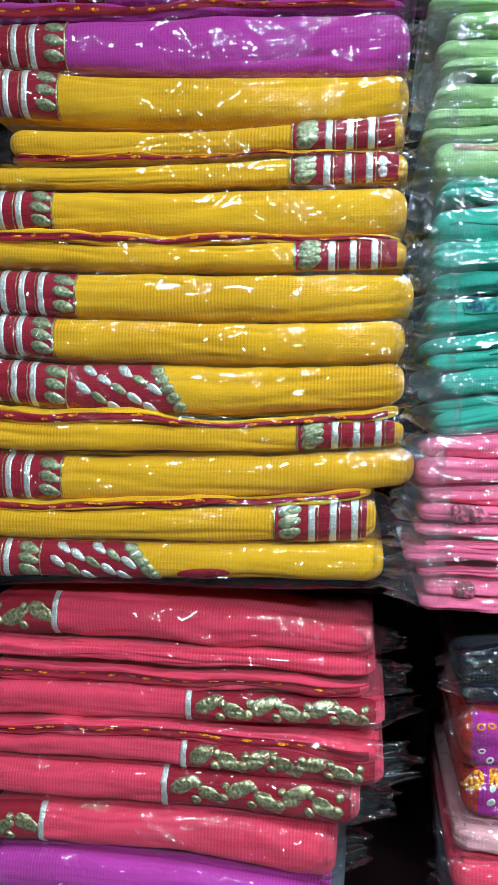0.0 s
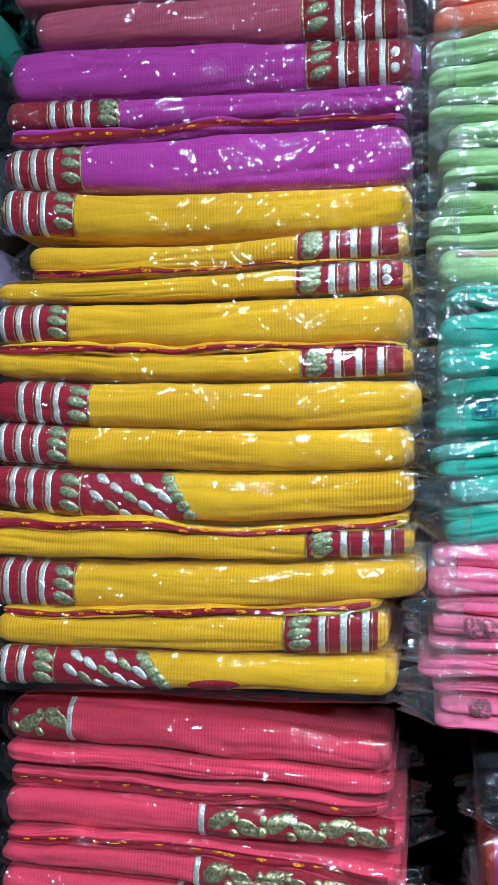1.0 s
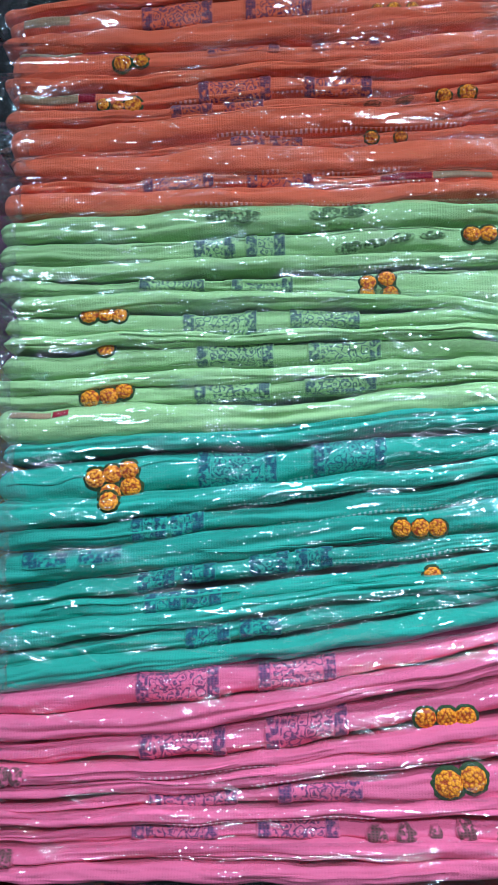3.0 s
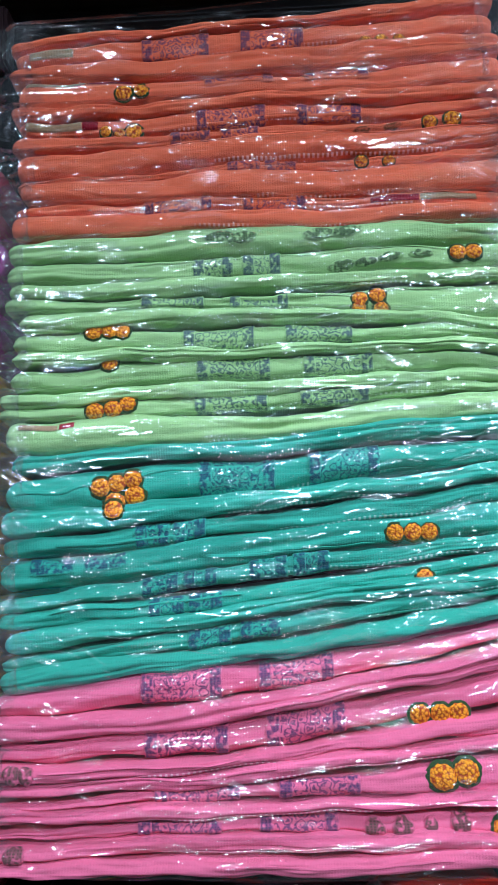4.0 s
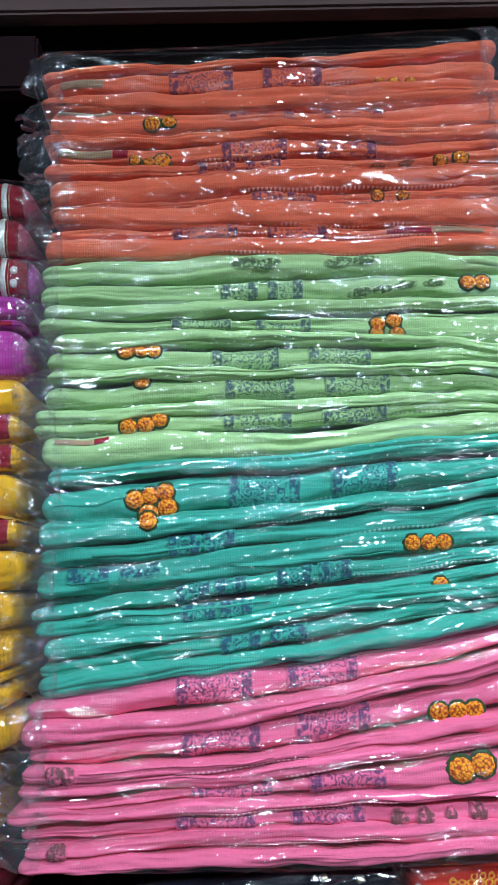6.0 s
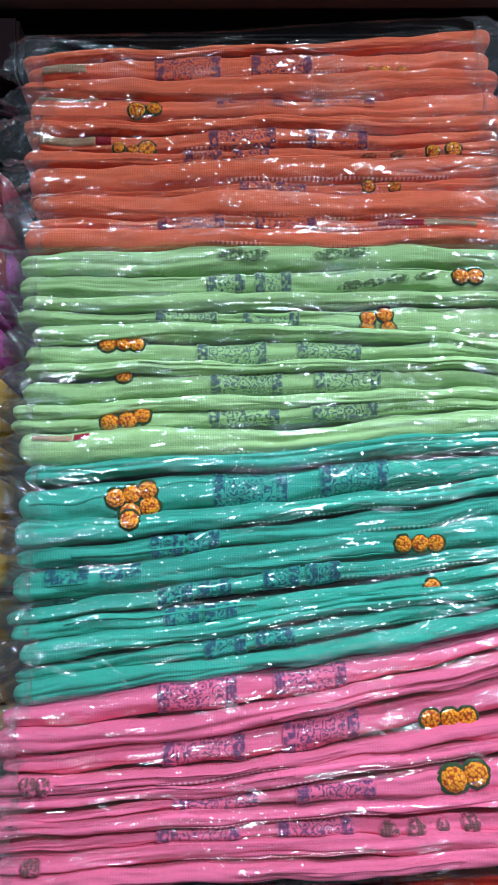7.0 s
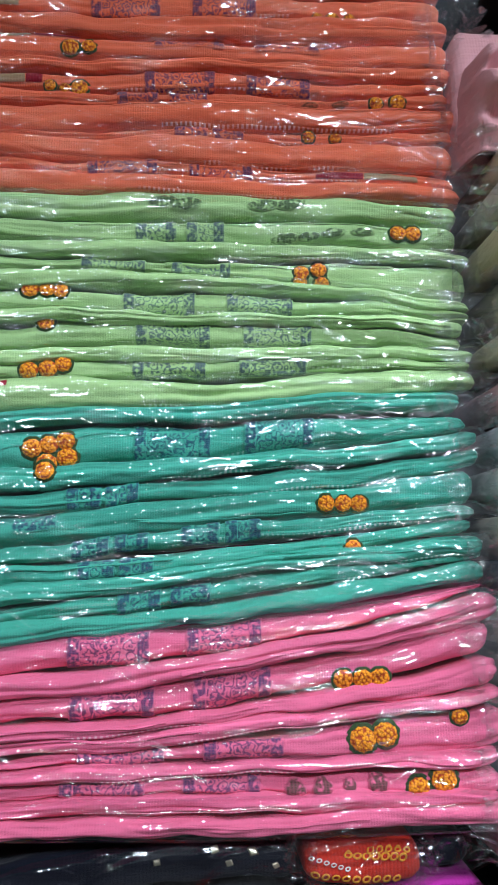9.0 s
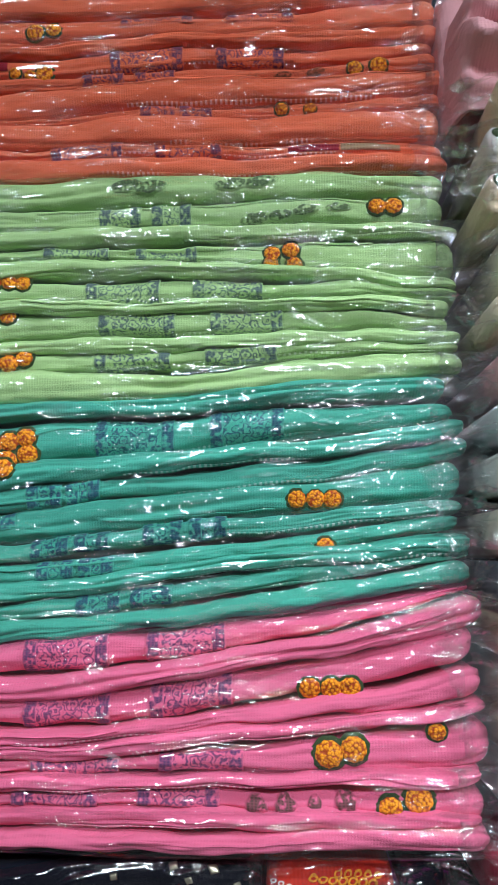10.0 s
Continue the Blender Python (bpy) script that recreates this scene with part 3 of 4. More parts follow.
# ---- left-hand pile: bordered sarees ----
def border(fold, body, inner, outer, style):
    """The woven border at one end of a saree, from its inner edge out to the packet's end."""
    way = 1 if outer > inner else -1
    fold.patch("border", *sorted((inner, outer)), 0.06, 0.96, MAROON, body, "maroon woven border", slant=-0.034 if style == "leaf" else 0.0)
    zmid = lambda x, f: fold.line(fold.bottoms, x) + f * (fold.line(fold.tops, x) - fold.line(fold.bottoms, x))
    if style == "gold":
        fold.patch("zari_stripe", inner, inner + way * 0.005, 0.08, 0.94, SILVER, body, "silver zari stripe", 0.0014)
        x, k = inner + way * 0.017, 0
        while abs(x - inner) < abs(outer - inner) - 0.012:
            fold.blob("paisley", x, zmid(x, 0.55 + 0.08 * (-1) ** k), 0.0115, 0.0075, GOLD, body, "gold paisley embroidery", turn=0.5 * way * (-1) ** k, point=0.6, height=0.0005, petals=13)
            fold.blob("zari_spray", x + way * 0.012, zmid(x, 0.36 - 0.05 * (-1) ** k), 0.005, 0.0035, GOLD, body, "gold zari sprig", turn=-0.6)
            fold.blob("zari_spray", x + way * 0.013, zmid(x, 0.72), 0.004, 0.0035, GOLD, body, "gold zari sprig", turn=0.6)
            x, k = x + way * 0.0225, k + 1
        return
    start = inner
    if style == "leaf":
        start = inner - 0.082
        for c in range(4):
            for k in range(5):
                x, f = start - 0.012 + c * 0.029 + k * 0.0125, 0.88 - 0.19 * k
                if start + 0.004 < x < inner + 0.006 - 0.02 * f:
                    fold.blob("leaf_motif", x, zmid(x, f), 0.0066, 0.0037, SILVER if (k + c) % 3 else PAISLEY, body, "silver embroidered leaf", turn=-0.6, point=0.5, height=0.0012)
        for f in (0.10, 0.30, 0.50, 0.70, 0.88):
            x = inner + 0.024 * (0.5 - f)
            fold.blob("leaf_motif", x, zmid(x, f), 0.0062, 0.005, PAISLEY, body, "green gold embroidered leaf", height=0.0012)
    # column of paisleys, then three silver stripes
    for f in (0.24, 0.54, 0.82):
        x = start + way * 0.0115
        fold.blob("paisley", x, zmid(x, f), 0.0088, 0.0052, PAISLEY, body, "green gold paisley embroidery", turn=0.3 * way, point=0.3)
    fold.patch("zari_edge", start + way * 0.0002, start + way * 0.0016, 0.1, 0.93, GOLD, body, "thin gold zari edge", 0.0013)
    for off in (0.0265, 0.0425, 0.0585):
        if off + 0.006 < abs(outer - start):
            fold.patch("zari_stripe", start + way * off, start + way * (off + 0.0052), 0.07, 0.95, SILVER, body, "silver zari stripe", 0.0014)
            fold.patch("zari_line", start + way * (off + 0.007), start + way * (off + 0.0078), 0.07, 0.95, GOLD, body, "thin gold zari line", 0.0012)
    if way > 0 and abs(outer - start) > 0.08:
        for f in (0.3, 0.62):
            fold.blob("white_flower", start + 0.071, zmid(start + 0.071, f), 0.004, 0.0045, WHITE_THREAD, body, "small white embroidered flower", petals=5)


def bordered_front(z):
    return 0.592 + 0.07 * (z - 1.3) if z > 1.228 else 0.612


def bordered_packet(colour, ends, tops, bottoms, side, inner, style="stripes", edge=None, label="", group="bordered sarees in the tall pile", push=0.0, sag=0.0, lining=None):
    """side: -1 border at the low-x end, 1 at the high-x end, 0 none. edge: heights of the layered open edge, (tops, bottoms)."""
    xl, xr = ends
    low = min(min(bottoms), min(edge[1]) if edge else 9)
    base = Vector(((xl + xr) / 2, 0.72, low))
    thing = packet("saree_packet", base, label, group)
    s = seed()
    front = bordered_front((tops[1] + bottoms[1]) / 2) + push
    h = tops[1] - bottoms[1]
    fold = Fold(base, xl, xr, tops, bottoms, front, s, 0, min(0.018, 0.003 + h * 0.42), rough=0.75 if colour == "coral" else 0.42)
    body = fold.body("folded_cloth", CLOTH[colour], thing)
    if side:
        border(fold, body, inner, xl + 0.004 if side < 0 else xr - 0.007, style)
    if edge:
        e = Fold(base, xl + 0.003, xr - 0.004, edge[0], edge[1], front + 0.002, seed(), 3, 0.006, rough=1.3)
        strip = e.body("open_edge", CLOTH[colour], thing, "layered open edge of the cloth")
        e.patch("edge_binding", xl + 0.006, xr - 0.012, 0.30, 0.62, MAROON, strip, "maroon edge binding", 0.0012)
        for k in range(14):
            x = xl + 0.02 + k * (xr - xl - 0.045) / 14 + 0.024 * n3(k * 1.7, s, 1)
            e.blob("sprig", x, e.line(e.bottoms, x) * 0.5 + e.line(e.tops, x) * 0.5 + 0.002 * n3(k * 2.1, s, 4), 0.0042 + 0.003 * n3(k * 3.3, s, 2), 0.0010, MARIGOLD, strip, "tiny embroidered sprig", height=0.0008, lift=0.0014)
    # flat dark maroon patch laid on the lower edge of the fold
    if lining:
        fold.blob("lining", lining[0], lining[1], 0.021, 0.0052, MAROON, body, "dark maroon patch low on the fold", height=0.0006, petals=3, ripple=0.5, lift=0.0016, turn=0.08)
    lo = [min(b, e2) for b, e2 in zip(bottoms, edge[1])] if edge else bottoms
    hi = [max(b, e2) for b, e2 in zip(tops, edge[0])] if edge else tops
    sleeve(thing, base, xl - 0.001, xr + 0.001, hi, lo, front - 0.001, seed(), True, (0.014, 0.022), min(0.018, 0.003 + h * 0.4), sag)
    return thing


# ---- the shop and its shelving ----
board("floor", (-2.2, -3.2, -0.1), (2.6, 1.2, 0.0), FLOOR_TILE, "grey tiled shop floor", "floor")
board("ceiling", (-2.2, -3.2, 2.7), (2.6, 1.2, 2.8), CEILING_PAINT, "plain grey painted ceiling", "ceiling")
board("wall_north", (-2.2, 1.1, 0.0), (2.6, 1.2, 2.7), WALL_PAINT, "brown panelled wall behind the shelving", "wall")
board("wall_south", (-2.2, -3.2, 0.0), (2.6, -3.1, 2.7), WALL_PAINT, "plain brown panelled shop wall", "wall")
board("wall_west", (-2.2, -3.1, 0.0), (-2.1, 1.1, 2.7), WALL_PAINT, "plain brown panelled shop wall", "wall")
board("wall_east", (2.5, -3.1, 0.0), (2.6, 1.1, 2.7), WALL_PAINT, "plain brown panelled shop wall", "wall")
for lx, ly, w, size in LAMPS:
    lamp = tagged(new("ceiling_lamp"), "round white recessed ceiling lamp, lit", "ceiling lamp", "ceiling lamps")
    lamp.location = (lx, ly, 2.69)
    bm = bmesh.new()
    bmesh.ops.create_cone(bm, cap_ends=True, segments=32, radius1=size * 0.62, radius2=size * 0.58, depth=0.02)
    mesh = bpy.data.meshes.new("housing")
    bm.to_mesh(mesh)
    bm.free()
    mesh.materials.append(CEILING_PAINT)
    new("housing", mesh).parent = lamp

shelving = tagged(new("shelf_unit"), "dark painted shelving unit packed with bagged sarees", "shelf")
shelving.location = (0.1, 0.85, 0.0)


def shelf_part(name, lo, hi, mat, label=""):
    o = board(name, lo, hi, mat, label, kind="", parent=shelving)
    o.location = Vector(o.location) - shelving.location
    return o


shelf_part("back_panel", (-0.85, 0.99, 0.0), (1.25, 1.01, 2.35), BLACK_BOARD, "black back panel")
shelf_part("side_panel", (-0.87, 0.62, 0.0), (-0.85, 1.01, 2.35), PLUM_BOARD)
shelf_part("side_panel", (1.25, 0.62, 0.0), (1.27, 1.01, 2.35), PLUM_BOARD)
# unseen board, added to keep the near lamps off the upper packets
shelf_part("canopy", (-0.85, 0.15, 2.2), (1.25, 0.99, 2.23), LAMINATE, "unseen board added to shade the pile tops")
shelf_part("top_rail", (-0.85, 0.618, 2.0), (1.25, 0.64, 2.09), LAMINATE, "brown wood-grain laminate rail")
shelf_part("rail_lip", (-0.85, 0.66, 1.985), (1.25, 0.99, 2.0), BLACK_BOARD)
shelf_part("cross_rail", (-0.85, 0.625, 1.922), (0.044, 0.65, 1.982), PLUM_BOARD, "dark plum cross rail")
shelf_part("shelf_board", (-0.85, 0.68, 1.214), (0.045, 0.99, 1.224), BLACK_BOARD, "black shelf board")
shelf_part("shelf_board", (0.045, 0.66, 1.208), (1.25, 0.99, 1.218), BLACK_BOARD, "black shelf board")
shelf_part("shelf_board", (-0.85, 0.60, 0.93), (1.25, 0.99, 0.95), PLUM_BOARD)
shelf_part("base_panel", (-0.85, 0.60, 0.0), (1.25, 0.62, 0.92), PLUM_BOARD)

# ---- packets ----
gauze_packet('orange', (0.05, 0.501), [
    ((1.9412, 1.95, 1.9634), (1.9314, 1.9422, 1.9481), 2, []),
    ((1.9314, 1.9422, 1.9481), (1.9162, 1.9167, 1.9271), 0, [('tan', 0.068, 0.109), ('band', 0.176, 0.324), ('flowers', (0.381, 1.915, 0.0048), (0.395, 1.9164, 0.0053), (0.411, 1.9189, 0.0048))]),
    ((1.9162, 1.9167, 1.9271), (1.9025, 1.8914, 1.903), 3, []),
], 'coral orange gauze saree with navy bands and marigolds in clear film', film_top=0.014)
gauze_packet('orange', (0.052, 0.502), [
    ((1.9023, 1.8914, 1.9031), (1.8695, 1.8693, 1.8717), 0, [('tan', 0.064, 0.121, 0.66, 0.82), ('maroon', 0.123, 0.164, 0.66, 0.9), ('flowers', (0.157, 1.8778, 0.008), (0.173, 1.8796, 0.0069)), ('band', 0.234, 0.381, 0.5, 0.85), ('leaf', (0.468, 1.8672, 0.0074))]),
], 'coral orange gauze saree with navy bands and marigolds in clear film')
gauze_packet('orange', (0.049, 0.505), [
    ((1.8696, 1.8693, 1.8717), (1.8585, 1.8581, 1.8568), 2, []),
    ((1.8585, 1.8581, 1.8568), (1.8407, 1.8378, 1.8474), 0, [('tan', 0.066, 0.118), ('maroon', 0.119, 0.133), ('flowers', (0.14, 1.8403, 0.0053), (0.153, 1.8356, 0.0053), (0.166, 1.8405, 0.008)), ('band', 0.226, 0.373)]),
    ((1.8407, 1.8378, 1.8474), (1.8242, 1.8259, 1.8326), 0, [('band', 0.202, 0.276), ('leaf', (0.345, 1.8284, 0.0053), (0.372, 1.8309, 0.0053), (0.399, 1.8335, 0.0053)), ('flowers', (0.432, 1.8335, 0.0064), (0.452, 1.8339, 0.0074))]),
], 'coral orange gauze saree with navy bands and marigolds in clear film')
gauze_packet('orange', (0.057, 0.51), [
    ((1.8241, 1.826, 1.8328), (1.7962, 1.8037, 1.8078), 0, []),
    ((1.7962, 1.8037, 1.8078), (1.7891, 1.795, 1.7916), 0, [('band', 0.253, 0.307), ('flowers', (0.37, 1.8014, 0.0058), (0.394, 1.7994, 0.0053))]),
], 'coral orange gauze saree with navy bands and marigolds in clear film')
gauze_packet('orange', (0.056, 0.503), [
    ((1.7891, 1.795, 1.7919), (1.7732, 1.7664, 1.7654), 2, []),
], 'coral orange gauze saree in soft layers in clear film')
gauze_packet('orange', (0.053, 0.503), [
    ((1.7733, 1.7665, 1.7654), (1.764, 1.757, 1.7515), 0, [('band', 0.178, 0.32), ('maroon', 0.375, 0.417), ('tan', 0.418, 0.467)]),
    ((1.764, 1.757, 1.7515), (1.7367, 1.7381, 1.7341), 2, []),
], 'coral orange gauze saree with woven navy bands in clear film')
gauze_packet('green', (0.05, 0.501), [
    ((1.7367, 1.7381, 1.7342), (1.7143, 1.7146, 1.7153), 4, [('leaf', (0.242, 1.7264, 0.0085), (0.261, 1.7252, 0.009), (0.328, 1.7261, 0.0085), (0.352, 1.7275, 0.0085))]),
    ((1.7143, 1.7146, 1.7153), (1.6949, 1.6932, 1.6913), 0, [('band', 0.221, 0.291), ('leaf', (0.347, 1.6976, 0.0074), (0.368, 1.699, 0.0064), (0.389, 1.7016, 0.0069), (0.415, 1.7034, 0.0064)), ('flowers', (0.446, 1.7061, 0.0074), (0.459, 1.7057, 0.0074))]),
], 'pale green gauze saree with navy bands and marigolds in clear film')
gauze_packet('green', (0.05, 0.511), [
    ((1.6949, 1.6932, 1.6912), (1.6833, 1.6779, 1.6831), 2, []),
    ((1.6833, 1.6779, 1.6831), (1.6672, 1.665, 1.6487), 0, [('band', 0.176, 0.299), ('flowers', (0.361, 1.6708, 0.0069), (0.376, 1.6724, 0.0074), (0.36, 1.66, 0.0064), (0.379, 1.6604, 0.0069))]),
], 'pale green gauze saree with navy bands and marigolds in clear film')
gauze_packet('green', (0.056, 0.51), [
    ((1.6673, 1.6649, 1.6488), (1.6481, 1.652, 1.6399), 0, []),
    ((1.6481, 1.652, 1.6399), (1.6323, 1.6336, 1.6308), 0, [('flowers', (0.132, 1.6511, 0.008), (0.146, 1.6517, 0.0074), (0.157, 1.6491, 0.0069)), ('band', 0.212, 0.353)]),
], 'pale green gauze saree with navy bands and marigolds in clear film')
gauze_packet('green', (0.056, 0.502), [
    ((1.6323, 1.6336, 1.631), (1.6189, 1.6231, 1.6198), 2, []),
    ((1.6189, 1.6231, 1.6198), (1.599, 1.6033, 1.6029), 0, [('flowers', (0.146, 1.622, 0.0074)), ('band', 0.223, 0.369)]),
], 'pale green gauze saree with navy bands and marigolds in clear film')
gauze_packet('green', (0.051, 0.508), [
    ((1.5989, 1.6033, 1.6029), (1.583, 1.5911, 1.5912), 0, []),
    ((1.583, 1.5911, 1.5912), (1.5722, 1.5756, 1.5816), 0, [('flowers', (0.135, 1.5799, 0.008), (0.15, 1.5809, 0.008), (0.162, 1.5845, 0.0074)), ('band', 0.221, 0.364)]),
], 'pale green gauze saree with navy bands and marigolds in clear film')
gauze_packet('green', (0.055, 0.51), [
    ((1.5722, 1.5757, 1.5817), (1.5425, 1.5522, 1.5658), 5, [('tan', 0.071, 0.104, 0.62, 0.74), ('maroon', 0.105, 0.118, 0.62, 0.76)]),
], 'pale green gauze saree in soft layers in clear film')
gauze_packet('teal', (0.057, 0.501), [
    ((1.5426, 1.552, 1.5652), (1.5263, 1.5378, 1.5458), 4, []),
    ((1.5263, 1.5378, 1.5458), (1.4971, 1.5071, 1.5333), 0, [('flowers', (0.1403, 1.5165, 0.0085), (0.1535, 1.5190, 0.0080), (0.1665, 1.5210, 0.0080), (0.1520, 1.5050, 0.0088), (0.1680, 1.5080, 0.0088)), ('band', 0.224, 0.369)]),
], 'teal green gauze saree with navy bands and marigolds in clear film')
gauze_packet('teal', (0.054, 0.508), [
    ((1.4971, 1.5072, 1.5344), (1.4747, 1.4917, 1.519), 4, [('flowers', (0.152, 1.4955, 0.0080))]),
    ((1.4747, 1.4917, 1.519), (1.4582, 1.4725, 1.5044), 3, [('band', 0.171, 0.221)]),
], 'teal green gauze saree with navy bands and marigolds in clear film')
gauze_packet('teal', (0.053, 0.502), [
    ((1.4582, 1.4722, 1.5034), (1.4263, 1.4501, 1.4721), 3, [('band', 0.085, 0.158, 0.5, 0.8), ('flowers', (0.378, 1.469, 0.0074), (0.392, 1.47, 0.0074), (0.405, 1.4695, 0.0074))]),
], 'teal green gauze saree with navy bands and marigolds in clear film')
gauze_packet('teal', (0.053, 0.501), [
    ((1.4263, 1.45, 1.472), (1.4151, 1.4343, 1.4598), 0, [('band', 0.177, 0.23), ('band', 0.263, 0.32)]),
    ((1.4151, 1.4343, 1.4598), (1.4012, 1.4204, 1.4458), 0, [('flowers', (0.399, 1.4328, 0.0074)), ('band', 0.182, 0.234)]),
], 'teal green gauze saree with navy bands and marigolds in clear film')
gauze_packet('teal', (0.057, 0.51), [
    ((1.4015, 1.421, 1.4469), (1.3829, 1.4076, 1.4313), 3, []),
    ((1.3829, 1.4076, 1.4313), (1.3697, 1.3918, 1.4202), 3, [('band', 0.214, 0.28)]),
    ((1.3697, 1.3918, 1.4202), (1.3528, 1.3758, 1.4043), 2, []),
], 'teal green gauze saree with woven navy bands in clear film')
gauze_packet('pink', (0.047, 0.502), [
    ((1.3519, 1.3748, 1.4032), (1.3355, 1.3507, 1.3971), 0, [('band', 0.177, 0.324, 0.12, 0.88)]),
    ((1.3355, 1.3507, 1.3971), (1.3132, 1.3338, 1.3782), 4, []),
], 'bright pink gauze saree with woven navy bands in clear film')
gauze_packet('pink', (0.051, 0.505), [
    ((1.3134, 1.3343, 1.3789), (1.2997, 1.3105, 1.3498), 0, [('band', 0.181, 0.33, 0.15, 0.85), ('flowers', (0.385, 1.3296, 0.008), (0.4, 1.3308, 0.008), (0.413, 1.3316, 0.008))]),
    ((1.2997, 1.3105, 1.3498), (1.2861, 1.3017, 1.3274), 2, [('leaf', (0.079, 1.2953, 0.0074), (0.09, 1.2957, 0.0064))]),
], 'bright pink gauze saree with navy bands and marigolds in clear film')
gauze_packet('pink', (0.051, 0.508), [
    ((1.2861, 1.3019, 1.3279), (1.2773, 1.2893, 1.3183), 0, []),
    ((1.2773, 1.2893, 1.3183), (1.2686, 1.278, 1.2853), 0, [('band', 0.189, 0.338), ('flowers', (0.397, 1.2944, 0.0101), (0.414, 1.298, 0.0095)), ('flowers', (0.471, 1.3126, 0.0065))]),
], 'bright pink gauze saree with navy bands and marigolds in clear film')
gauze_packet('pink', (0.047, 0.503), [
    ((1.2684, 1.2778, 1.2851), (1.2575, 1.2668, 1.2733), 0, []),
    ((1.2575, 1.2668, 1.2733), (1.25, 1.2537, 1.2533), 0, [('band', 0.177, 0.321), ('leaf', (0.347, 1.2587, 0.0085), (0.367, 1.26, 0.0085), (0.387, 1.2622, 0.0053), (0.408, 1.2635, 0.008)), ('flowers', (0.438, 1.2598, 0.0085), (0.457, 1.2656, 0.01))]),
], 'bright pink gauze saree with woven navy bands in clear film')
gauze_packet('pink', (0.048, 0.503), [
    ((1.25, 1.2537, 1.2533), (1.2412, 1.2397, 1.2454), 2, [('leaf', (0.083, 1.2462, 0.0085))]),
    ((1.2412, 1.2397, 1.2454), (1.2296, 1.2269, 1.2308), 0, []),
], 'bright pink gauze saree in soft layers in clear film')
bordered_packet('rose', (-0.312, 0.039), (1.8582, 1.8444, 1.8256), (1.8198, 1.8074, 1.789), 1, -0.031, 'stripes', None, 'dusty rose saree with striped maroon border in film')
bordered_packet('rose', (-0.288, 0.036), (1.8159, 1.8049, 1.7874), (1.7825, 1.7661, 1.7485), 1, -0.047, 'stripes', None, 'dusty rose saree with striped maroon border in film')
bordered_packet('magenta', (-0.308, 0.047), (1.779, 1.765, 1.7442), (1.7349, 1.72, 1.7065), 1, -0.044, 'stripes', None, 'magenta saree with striped maroon border in film')
bordered_packet('magenta', (-0.312, 0.039), (1.7315, 1.7179, 1.7072), (1.7051, 1.694, 1.6864), -1, -0.203, 'stripes', ((1.7051, 1.694, 1.6864), (1.6906, 1.684, 1.6772)), 'magenta saree with striped maroon border, open edge out, in film')
bordered_packet('magenta', (-0.312, 0.039), (1.6881, 1.6845, 1.6738), (1.6557, 1.6363, 1.6271), -1, -0.235, 'stripes', None, 'magenta saree with striped maroon border in film')
bordered_packet('yellow', (-0.312, 0.039), (1.6524, 1.6351, 1.6276), (1.6137, 1.5945, 1.5914), -1, -0.24, 'stripes', None, 'mustard yellow saree with striped maroon border in film')
bordered_packet('yellow', (-0.284, 0.036), (1.6012, 1.5902, 1.5954), (1.5754, 1.5699, 1.5722), 1, -0.05, 'stripes', ((1.5748, 1.5694, 1.5727), (1.5667, 1.5646, 1.5678)), 'mustard yellow saree with striped maroon border, open edge out, in film')
bordered_packet('yellow', (-0.312, 0.039), (1.5676, 1.5646, 1.5679), (1.5506, 1.5463, 1.5439), 1, -0.051, 'stripes', None, 'mustard yellow saree with striped maroon border in film')
bordered_packet('yellow', (-0.312, 0.039), (1.5489, 1.5454, 1.5421), (1.5164, 1.5069, 1.5034), -1, -0.241, 'stripes', None, 'mustard yellow saree with striped maroon border in film')
bordered_packet('yellow', (-0.312, 0.039), (1.5082, 1.4993, 1.5006), (1.4861, 1.4783, 1.4782), 1, -0.046, 'stripes', ((1.5164, 1.5069, 1.5039), (1.5072, 1.4983, 1.4997)), 'mustard yellow saree with striped maroon border, open edge out, in film')
bordered_packet('yellow', (-0.312, 0.045), (1.4844, 1.4774, 1.4765), (1.4491, 1.4394, 1.442), -1, -0.219, 'stripes', None, 'mustard yellow saree with striped maroon border in film')
bordered_packet('yellow', (-0.312, 0.039), (1.4482, 1.4386, 1.4413), (1.414, 1.4047, 1.4082), -1, -0.237, 'stripes', None, 'mustard yellow saree with striped maroon border in film')
bordered_packet('yellow', (-0.312, 0.039), (1.4131, 1.4038, 1.4074), (1.3774, 1.3659, 1.3736), -1, -0.142, 'leaf', None, 'mustard yellow saree with leafy maroon border in film')
bordered_packet('yellow', (-0.312, 0.039), (1.36, 1.3589, 1.3647), (1.3362, 1.3356, 1.3457), 1, -0.041, 'stripes', ((1.3765, 1.365, 1.3732), (1.3603, 1.3581, 1.3639)), 'mustard yellow saree with striped maroon border, open edge out, in film')
bordered_packet('yellow', (-0.308, 0.047), (1.3352, 1.3349, 1.3456), (1.2975, 1.3001, 1.3161), -1, -0.226, 'stripes', None, 'mustard yellow saree with striped maroon border in film')
bordered_packet('yellow', (-0.298, 0.02), (1.2899, 1.2932, 1.3064), (1.2646, 1.2671, 1.2758), 1, -0.057, 'stripes', ((1.2973, 1.2993, 1.312), (1.2894, 1.2928, 1.3057)), 'mustard yellow saree with striped maroon border, open edge out, in film')
bordered_packet('yellow', (-0.298, 0.026), (1.2636, 1.2664, 1.2747), (1.2312, 1.2373, 1.2419), -1, -0.159, 'leaf', None, 'mustard yellow saree with leafy maroon border in film', sag=0.006, lining=(-0.110, 1.2438))
